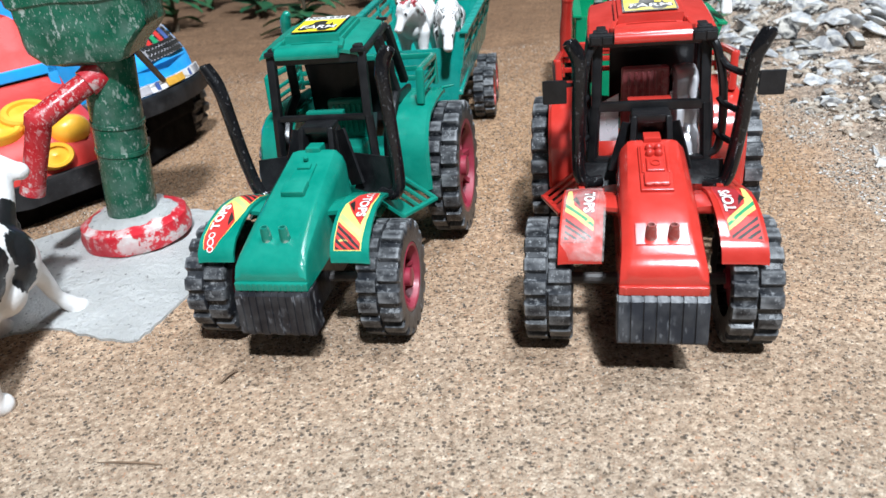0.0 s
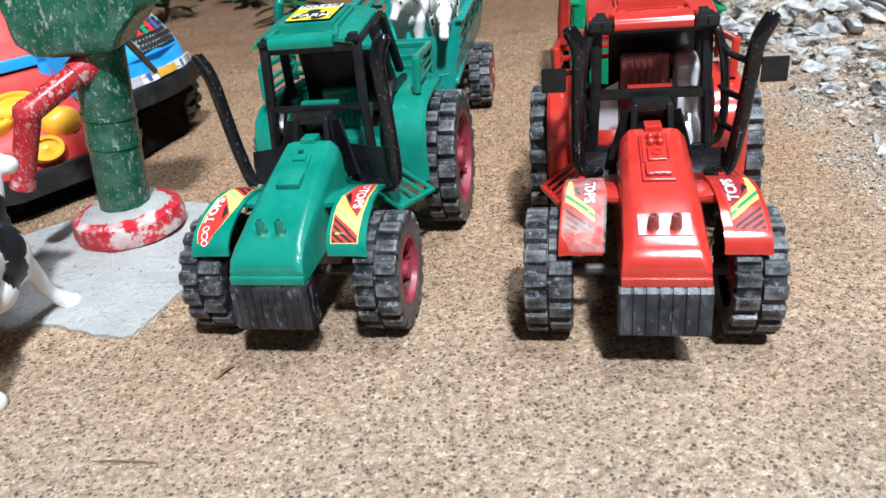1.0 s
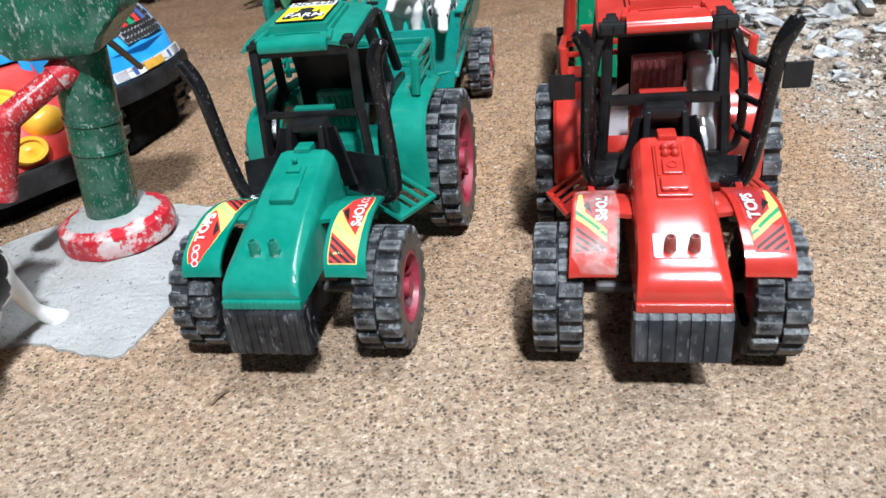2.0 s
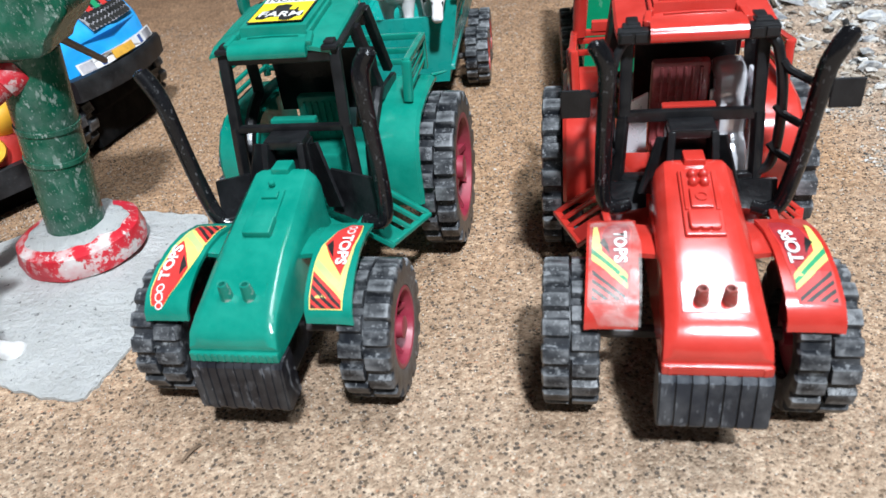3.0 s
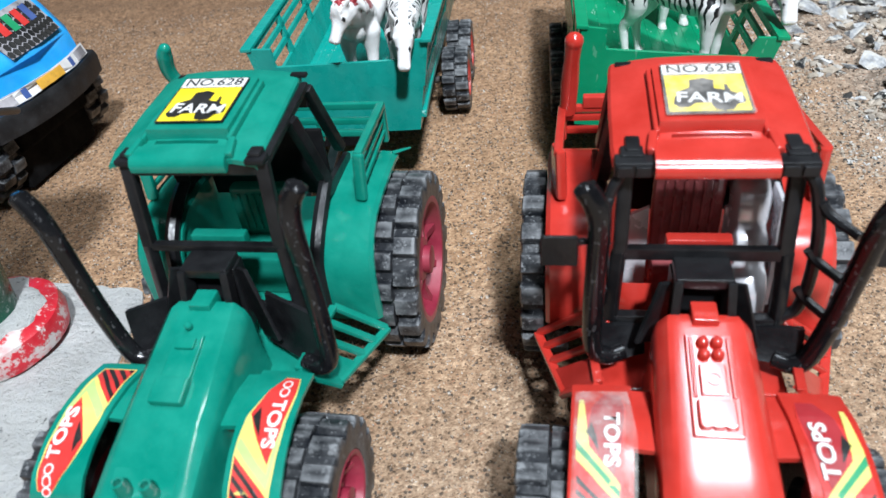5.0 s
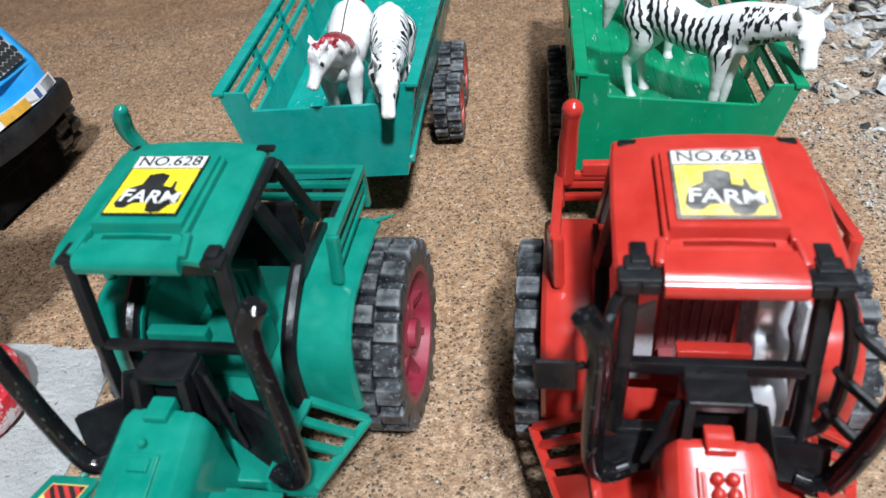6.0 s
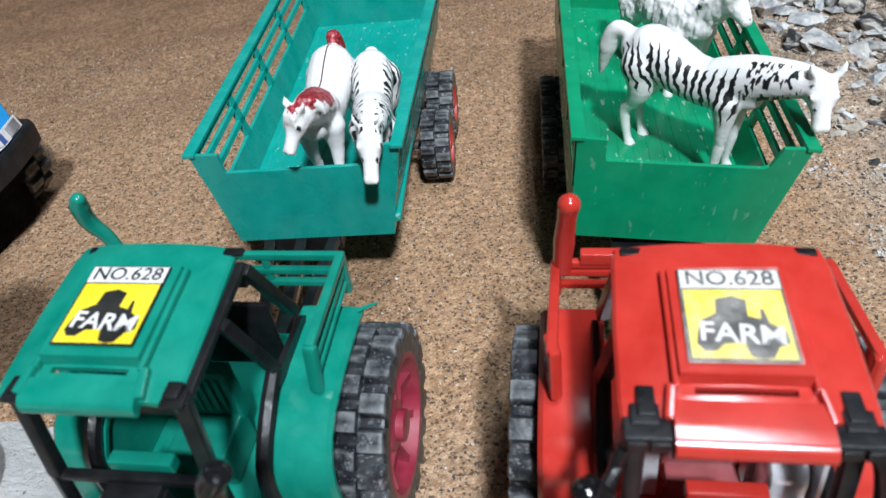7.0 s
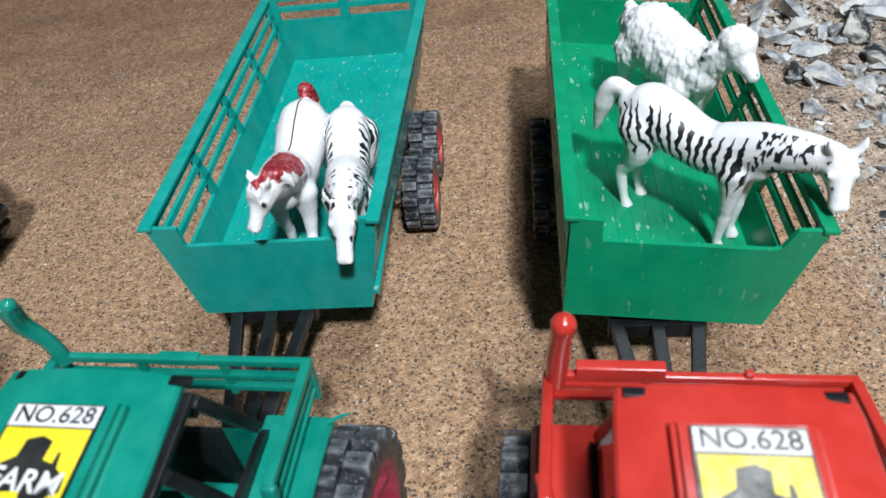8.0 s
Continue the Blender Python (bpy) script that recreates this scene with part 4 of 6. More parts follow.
def tractor(name, label, colour, at, turn, low_l, high_l, low_r, high_r, extras):
    t = thing(name, label, "toy tractor", at, (0, 0, turn), "toy tractors")
    hood_kit(t, colour)
    part("grille", grille_mesh(7 if extras else 10, 0.07 if extras else 0.035), GRILLE_BLACK if not extras else GRILLE_GREY, t, "black ribbed plastic grille")
    bm = fresh()
    box(bm, -0.95, 0.95, -0.7, 11.5, 1.5, 3.3, 0.1)
    part("chassis", bm, BLACK, t)
    part("platform", box(fresh(), -2.3, 2.3, 4.4, 13.0, 3.1, 3.5, 0.08), colour, t)
    for y, w, z in ((1.55, 3.2, 2.12), (10.1, 3.9, 2.95)):
        part("axle", tube(fresh(), [(-w, y, z), (w, y, z)], 0.2, 10), STEEL_DARK, t)
    for side in (-1, 1):
        f = part("front_mudguard", front_fender(side), colour, t)
        if extras:
            fender_sticker(f, side, 1, -1, 0.66, 0.88, 0)
        elif side > 0:
            fender_sticker(f, side, 1, 1, 0.36, 1.0, 2)
        else:
            fender_sticker(f, side, -1, 1, 3.38, 1.0, 3)
        if extras and side < 0:
            place = fender_place(side)
            part("clear_tape", decal(fresh(), [(-0.05, 0.1), (1.0, 0.12), (1.3, 0.6), (1.28, 3.3), (0.1, 3.35), (-0.08, 2.2)], 0.17, place, 10), TAPE, f, "crumpled clear sticky tape", smooth=0)
        part("rear_mudguard", rear_fender(side, 0.0 if extras else 0.12), colour, t)
        step(t, side, colour)
        low, high = (low_l, high_l) if side < 0 else (low_r, high_r)
        part("side_plate", wing_mesh(side, (low[0] - 0.1, low[1]), 4.65 if extras else 5.35), BLACK, t)
        e = part("exhaust_pipe", exhaust_mesh(side, low, high, 0.35), PIPE_BLACK, t, "black plastic exhaust pipe with a bent tip")
        if not extras and side > 0:
            part("broken_clip", tube(fresh(), [(high[0] - 0.1, high[1], 8.75), (high[0] - 0.42, high[1] - 0.05, 8.85), (high[0] - 0.5, high[1] - 0.05, 8.4)], [0.13, 0.14, 0.09], 8, per=3), PIPE_BLACK, e, "broken black plastic clip")
            part("moulding_tip", tube(fresh(), [(3.7, 11.5, 6.22), (4.05, 11.75, 6.2), (4.25, 11.8, 6.24)], [0.07, 0.05, 0.03], 6), colour, t, "thin leftover tip of green plastic")
        if extras:
            mx = (low[0] + high[0]) / 2 + 0.1
            bm = box(fresh(), side * mx + side * 0.6 - 0.42, side * mx + side * 0.6 + 0.42, low[1] - 0.15, low[1] - 0.03, 7.3, 8.15, 0.055)
            bar(bm, (side * mx, low[1], 7.95), (side * (mx + 0.3), low[1] - 0.08, 7.95), 0.14, 0.14, 0.03)
            part("mirror", bm, BLACK, t, "square black wing mirror")
            bm = fresh()
            box(bm, side * 1.72 - 0.42, side * 1.72 + 0.42, 5.78, 6.25, 8.98, 9.36, 0.05)
            for dx in (-0.2, 0.2):
                box(bm, side * 1.72 + dx - 0.16, side * 1.72 + dx + 0.16, 5.7, 5.82, 9.05, 9.3, 0.02)
            part("roof_lamp", bm, BLACK, t, "black twin lamp block")
            bm = fresh()
            if side > 0:
                tube(bm, [(1.95, 6.0, 9.0), (2.15, 5.85, 8.7), (2.4, 5.75, 7.6), (2.5, 5.72, 6.2), (2.42, 5.75, 5.2), (2.1, 5.75, 4.9)], 0.15, 10, per=5)
                for z in (8.0, 6.7, 5.5):
                    tube(bm, [(2.3, 5.75, z + 0.35), (2.5, 5.6, z + 0.12), (2.95, 5.0, z)], [0.13, 0.12, 0.12], 8, per=3)
            else:
                tube(bm, [(-1.95, 6.0, 9.0), (-2.2, 5.85, 8.5), (-2.35, 5.75, 7.0), (-2.3, 5.75, 5.2)], 0.13, 10, per=5)
                for z in (8.2, 7.0, 5.5):
                    tube(bm, [(-2.2, 5.8, z + 0.2), (-2.4, 5.5, z + 0.1), (-2.6, 4.95, z)], [0.12, 0.12, 0.12], 8, per=3)
            part("brace", bm, BLACK, t)
    cab_frame(t, extras)
    console(t, extras)
    part("dashboard_bar", box(fresh(), -0.78, 0.78, 6.15, 6.5, 6.55, 6.95, 0.06), colour, t)
    r = part("roof", roof_mesh(0.0 if extras else 0.14), colour, t, at=(0, 0, 0) if extras else (-0.24, 0, 0))
    roof_sticker(r, extras)
    guard_rail(t, colour)
    bm = tube(fresh(), [(-3.15, 12.3, 7.4), (-3.25, 12.3, 8.2), (-3.5, 12.2, 8.9), (-3.42, 12.1, 9.5), (-3.3, 12.05, 9.75)] if not extras else [(-3.15, 12.2, 7.2), (-3.1, 12.1, 8.3), (-3.05, 11.9, 9.1), (-3.0, 11.8, 9.65)], [0.22, 0.2, 0.24, 0.26, 0.2] if not extras else [0.24, 0.27, 0.23, 0.26], 12, per=4)
    made = bmesh.ops.create_icosphere(bm, subdivisions=2, radius=0.28 if extras else 0.2)["verts"]
    bmesh.ops.translate(bm, verts=made, vec=(-3.0, 11.8, 9.65) if extras else (-3.3, 12.05, 9.75))
    part("intake_horn", bm, colour, t)
    # inside the cab
    shade = SEAT_RED if extras else colour
    seat = part("seat", box(fresh(), -0.85, 0.85, 7.6, 9.2, 3.5, 4.9, 0.15), shade, t, "dark red translucent ribbed seat" if extras else "")
    sy = -0.8 if extras else 0.0
    back = part("backrest", box(fresh(), -0.9, 0.9, 8.9 + sy, 9.4 + sy, 4.6, 7.55 if extras else 6.6, 0.12), shade, t)
    for k in range(6):
        x = -0.6 + k * 0.24
        part("rib", box(fresh(), x - 0.05, x + 0.05, 8.82 + sy, 8.95 + sy, 5.1, 7.4 if extras else 6.4, 0.03), shade, back)
    if extras:
        line = ((6.2, 3.7), (6.25, 4.4), (6.35, 5.0), (6.62, 5.38), (6.95, 5.5), (7.0, 5.62), (7.02, 6.0), (7.12, 6.2), (7.3, 6.28), (7.36, 6.4), (7.42, 6.48), (7.46, 6.6), (7.5, 7.0), (7.62, 7.28), (7.9, 7.42), (8.6, 7.45))
        bm = fresh()
        rings = []
        for y, z in line:
            c, w = Vector((1.46, y, z)), 0.44 if z < 6.3 or z > 6.55 else 0.40
            rings.append([c + Vector(p) for p in ((-w, 0.1, -0.06), (-w * 0.8, -0.05, 0.06), (0, -0.1, 0.12), (w * 0.8, -0.05, 0.06), (w, 0.1, -0.06), (w, 0.7, -0.4), (-w, 0.7, -0.4))])
        part("chrome_trim", loft(bm, rings), CHROME, t, "silvery chromed engine trim", smooth=50)
        for x0, x1, z0, z1, tip in ((-1.72, -1.0, 4.2, 6.6, 0.35), (0.92, 1.2, 4.4, 6.7, 0.1)):
            bm = slab(fresh(), [(x0, z0), (x1, z0), (x1, z1), (x0, z1 - tip)], 0.12, lambda u, v, w: Vector((u, 7.75 + w + 0.15 * (v - 5.0), v)))
            part("silver_and_sheen_panel", bm, CHROME, t, "dull silvery panel and stand-in for a reflection beside the seat")
        # added pale plate: stands in for the bright reflection on the right mudguard's inside
        part("silver_and_sheen_panel", slab(fresh(), [(6.7, 4.4), (8.2, 4.4), (8.0, 7.4), (7.1, 7.4)], 0.1, lambda u, v, w: Vector((1.98 + w, u, v))), CHROME, t, "dull silvery panel and stand-in for a reflection beside the seat")
        rings = []
        for k in range(9):
            q = math.pi * k / 8
            rings.append([Vector((-1.35 + x, 6.5 - 0.35 * math.sin(q) * f, 3.9 + 1.35 * k / 8)) for x, f in ((-0.42, 0.4), (-0.15, 0.9), (0.15, 1.0), (0.40, 0.5), (0.40, -1.2), (-0.42, -1.2))])
        part("engine_cover", loft(fresh(), rings), RED, t, "glossy red cover inside the cab")
    # the axles slide a little in their bearings
    f, r = (-0.3, 0.0) if extras else (0.15, 0.45)
    wheel_set(t, [(3.18 + f, 1.55, 2.12), (-3.18 + f, 1.55, 2.12)], 2.12, 1.5, 17, 0.17, MAROON, 0.6)
    wheel_set(t, [(3.75 + r, 10.1, 2.95), (-3.75 + r, 10.1, 2.95)], 2.95, 1.4, 19, 0.27, MAROON, 0.73)
    part("hitch", bar(fresh(), (0, 12.8, 2.9), (0, 14.6, 2.7), 0.5, 0.4, 0.06), BLACK, t)
    return t


tractor("toy_tractor", "green plastic toy tractor with black cab frame on sand", GREEN, (-6.35, 21.35, 0), -10.8, (2.5, 4.15, 4.35), (3.75, 4.5, 9.3), (3.25, 4.1, 4.4), (3.4, 4.5, 9.6), False)
tractor("toy_tractor", "glossy red plastic toy tractor with black mirrors on sand", RED, (5.92, 19.05, 0), -10.5, (2.45, 4.85, 4.4), (2.8, 4.7, 9.4), (2.68, 4.95, 4.2), (3.5, 4.5, 9.5), True)


# ---- trailers ----
def trailer(label, colour, at, turn, flare_left=0.72, tilt=0.0, lift=0.0, wheel_left=-3.6, bend=0.0, bar_shift=0.0):
    t = thing("toy_trailer", label, "toy trailer", at, turn, "toy trailers")
    L, zb, zf, zt = 16.6, 3.35, 4.1, 7.25

    def wide(z, s=1):
        return 3.05 + (0.68 if s > 0 else flare_left) * (z - zb) / (zt - zb)
    tipped = {"at": (0, 0, lift), "turn": (0, tilt, 0)}  # the box sits askew on its frame
    part("floor_plate", box(fresh(), -3.1, 3.1, 0.1, L, zf - 0.25, zf, 0.04), BOTTLE_FLOOR if colour is BOTTLE else TEAL_FLOOR, t, "scuffed ribbed floor", **tipped)
    for k in range(11):
        x = -2.75 + k * 0.55
        part("floor_rib", box(fresh(), x - 0.04, x + 0.04, 0.15, L - 0.1, zf - 0.02, zf + 0.018, 0.008), colour, t, **tipped)
    # front board with a low middle
    lip = 6.45
    near = bend * 0.14  # the right side wall is bent outwards towards the back
    outline = [(-wide(zb, -1), zb), (wide(zb) - near, zb), (wide(zt) - near, zt), (wide(zt) - 0.85 - near, zt - 0.05), (wide(lip) - 0.95 - near, lip + 0.08), (wide(lip) - 1.15 - near, lip), (-wide(lip, -1) + 0.95, lip), (-wide(lip, -1) + 0.9, lip + 0.1), (-wide(lip, -1) + 0.86, zt - 0.05), (-wide(zt, -1), zt)]
    part("front_board", slab(fresh(), outline, 0.16, lambda u, v, w: Vector((u, w, v))), colour, t, **tipped)
    # rear board with rails
    outline = [(-wide(zb, -1), zb), (wide(zb) + near, zb), (wide(6.2) + near, 6.2), (-wide(6.2, -1), 6.2)]
    rear = part("rear_board", slab(fresh(), outline, 0.16, lambda u, v, w: Vector((u, L + w, v))), colour, t, **tipped)
    for z in (6.75, 7.3):
        part("rail", box(fresh(), -wide(z, -1), wide(z) + near, L, L + 0.16, z - 0.14, z + 0.14, 0.03), colour, rear)
    for x in (-wide(7, -1) + 0.3, 0.0, wide(7) - 0.3):
        part("post", box(fresh(), x - 0.22, x + 0.22, L - 0.02, L + 0.2, 6.1, 7.4, 0.03), colour, rear)
    # slotted sides
    for s in (-1, 1):
        def side_place(u, v, w, s=s):
            return Vector((s * (wide(v, s) - 0.14 + w), u, v))
        side = part("side_wall", slab(fresh(), [(0.1, zb), (L, zb), (L, 5.35), (0.1, 5.35)], 0.14, side_place), colour, t, at=(-near if s > 0 else 0, 0, lift), turn=(0, tilt, -bend if s > 0 else 0))
        for z in (5.98, 6.58):
            part("rail", slab(fresh(), [(0.1, z - 0.10), (L, z - 0.10), (L, z + 0.10), (0.1, z + 0.10)], 0.15, side_place), colour, side)
        part("top_rail", box(fresh(), -0.22, 0.22, -0.08, L + 0.1, -0.08, 0.08, 0.04), colour, side, at=(s * (wide(zt, s) - 0.02), 0, zt))
        part("upper_strip", slab(fresh(), [(0.1, 6.98), (L, 6.98), (L, zt), (0.1, zt)], 0.14, side_place), colour, side)
        for k in range(5):
            y = 0.35 + k * (L - 0.7) / 4
            part("post", slab(fresh(), [(y - 0.2, 5.3), (y + 0.2, 5.3), (y + 0.2, 7.1), (y - 0.2, 7.1)], 0.19, side_place), colour, side)
    # drawbar and running gear
    bar_black = BLACK
    part("front_beam", box(fresh(), -1.5 + bar_shift, 1.5 + bar_shift, 0.02, 0.6, 2.7, 3.32, 0.06), bar_black, t)
    for x in (-0.95, 0.0, 0.95):
        part("drawbar", bar(fresh(), (x * 1.32 + bar_shift, 0.15, 3.2), (x * 0.52 + bar_shift * 1.1, -4.6, 2.5), 0.42, 0.3, 0.04), bar_black, t)
    part("drawbar_plate", box(fresh(), -0.8 + bar_shift * 1.2, 0.8 + bar_shift * 1.2, -4.8, -4.0, 2.2, 2.4, 0.05), bar_black, t)
    part("undercarriage", box(fresh(), -1.6, 1.6, 5.5, 14.5, 1.3, 3.4, 0.1), bar_black, t)
    spots = [(3.7 if s > 0 else wheel_left, y, 1.62) for y in (8.3, 11.9) for s in (1, -1)]
    for y in (8.3, 11.9):
        part("axle", tube(fresh(), [(-3, y, 1.62), (3, y, 1.62)], 0.18, 10), STEEL_DARK, t)
    wheel_set(t, spots, 1.62, 1.3, 15, 0.16, RIM_RED, 0.6)
    return t


trailer("teal green plastic livestock trailer with slotted sides", TEAL, (-2.6, 38.65, 0.1), (0, 0, -6.8), bend=1.9, bar_shift=-0.75)
trailer("bottle green plastic livestock trailer with scuffed floor", BOTTLE, (8.85, 36.1, 0), (0, 0, -8.5), 0.25, 6.5, 0.3, -2.8, bar_shift=0.3)


# ---- water pump on its felt ----
def felt_sheet():
    edge = [(-22.6, 24.0), (-19.5, 23.4), (-16.8, 23.5), (-15.2, 23.0), (-13.4, 22.5), (-12.8, 22.9), (-12.3, 24.4), (-11.7, 26.4), (-11.3, 29.0), (-11.3, 31.5), (-11.5, 33.6), (-13.2, 34.0), (-15.4, 34.3), (-18.0, 33.8), (-20.0, 32.6), (-22.0, 31.4), (-23.6, 29.0), (-23.5, 26.0)]
    n = len(edge)
    rim = smooth_path([(x, y, 0) for x, y in edge + edge[:1]], 5)[:-1]
    mid = Vector((-17, 28.4, 0))
    rings = []
    for k in range(15):
        f = 1 - k / 15
        ring = []
        for i, p in enumerate(rim):
            q = mid.lerp(p, f)
            if k == 0:
                q += Vector((noise.noise((i * 0.9, 1, 0)), noise.noise((i * 0.9, 7, 0)), 0)) * 0.14
            h = ground_height(q.x, q.y) + 0.12 + 0.06 * noise.noise((q.x * 0.8, q.y * 0.8, 4))
            ring.append(Vector((q.x, q.y, h)))
        rings.append(ring)
    lower = [Vector((p.x, p.y, p.z - 0.16)) for p in rings[0]]
    bm = loft(fresh(), [lower] + rings)
    ob = linked("felt_sheet", bm, FELT, 50)
    return tagged(ob, "pale grey rough felt sheet lying on the sand", "felt sheet")


felt_sheet()


def water_pump():
    base = Vector((-15.9, 31.1, ground_height(-15.9, 31.1) + 0.02))
    t = thing("water_pump", "toy hand water pump in chalky green and red paint", "toy water pump", base)
    bm = fresh()
    upright = Matrix.Rotation(radians(-90), 4, "Y")
    lathe(bm, [(2.2, 0.0), (2.45, 0.12), (2.52, 0.55), (2.42, 1.05), (2.1, 1.24), (1.5, 1.32), (1.2, 1.32)], 40, upright)
    for v in bm.verts:
        v.co += Vector((noise.noise(v.co * 0.9), noise.noise(v.co * 0.9 + Vector((5, 0, 0))), 0.4 * noise.noise(v.co))) * 0.09
    part("base", bm, BASE_RED, t, "round red base with chipped paint")
    bm = fresh()
    lathe(bm, [(2.02, 1.14), (1.94, 1.30), (1.6, 1.38), (1.25, 1.44), (1.1, 1.44)], 48, upright)
    for v in bm.verts:
        edge = 1.0 + 0.22 * noise.noise((v.co.x * 1.2, v.co.y * 1.2, 3.0))
        v.co = Vector((v.co.x * edge, v.co.y * edge, v.co.z + 0.05 * noise.noise(v.co * 2.0)))
    part("dust_layer", bm, FELT, t, "thick pale dust on the base", smooth=50)
    lean = Vector((1.15, -0.1, 7.6))
    foot = Vector((0, 0, 1.1))
    pts = [foot + lean * k / 8 for k in range(9)]
    bm = tube(fresh(), pts, [1.14, 1.13, 1.12, 1.12, 1.12, 1.12, 1.12, 1.12, 1.12], 28)
    part("pipe", bm, PUMP_GREEN, t, "scuffed green pipe")
    for k in (0.45, 0.0, 0.62):
        q = foot + lean * k
        part("ring", tube(fresh(), [q + lean * -0.012, q + lean * 0.012], 1.17, 28), PUMP_GREEN if k else BASE_RED, t)
    top = foot + lean
    bm = fresh()
    rings = []
    for z, x0, x1, y0, y1 in ((-0.05, -1.5, 1.2, -1.35, 1.0), (0.1, -2.1, 1.5, -1.6, 1.1), (0.6, -2.45, 1.9, -1.7, 1.2), (1.3, -2.5, 2.65, -1.7, 1.3), (2.35, -2.6, 2.7, -1.65, 1.3), (2.5, -2.75, 2.85, -1.75, 1.4), (4.2, -2.85, 2.8, -1.6, 1.4), (4.5, -2.5, 2.4, -1.2, 1.0)):
        corner = [(x0 + 0.25, y0), (x1 - 0.25, y0), (x1, y0 + 0.25), (x1, y1 - 0.25), (x1 - 0.25, y1), (x0 + 0.25, y1), (x0, y1 - 0.25), (x0, y0 + 0.25)]
        rings.append([top + Vector((x, y, z)) for x, y in corner])
    loft(bm, rings)
    bmesh.ops.subdivide_edges(bm, edges=bm.edges[:], cuts=2, use_grid_fill=True)
    for v in bm.verts:
        v.co += Vector((noise.noise(v.co * 1.3), noise.noise(v.co * 1.3 + Vector((3, 0, 0))), noise.noise(v.co * 1.3 + Vector((0, 9, 0))))) * 0.12
    part("head_box", bm, PUMP_GREEN, t, "bulky green pump head with scraped paint", smooth=50)
    a, elbow, end = (Vector(p) - base for p in ((-14.9, 30.4, 8.75), (-17.15, 28.5, 7.45), (-18.45, 28.3, 4.45)))
    pts = [a, a.lerp(elbow, 0.5), a.lerp(elbow, 0.9), elbow + Vector((-0.1, -0.02, -0.06)), elbow.lerp(end, 0.1), elbow.lerp(end, 0.5), end]
    part("spout", tube(fresh(), pts, [0.48, 0.48, 0.5, 0.55, 0.5, 0.48, 0.48], 20, per=2), PUMP_RED, t, "bent red spout pipe with a sharp elbow")
    part("spout_joint", tube(fresh(), [a.lerp(elbow, 0.02), a.lerp(elbow, 0.26)], [0.66, 0.58], 20), BASE_RED, t, "whitish worn joint of the spout")
    way = (end - elbow).normalized()
    part("spout_end", tube(fresh(), [end - way * 0.3, end + way * 0.12], 0.5, 20), BASE_RED, t, "worn whitish spout rim")
    part("lever_rod", tube(fresh(), [(2.2, 0.4, 8.75), (0.5, 6.7, 5.9)], 0.15, 10), STEEL_DARK, t, "thin dark rod")


water_pump()


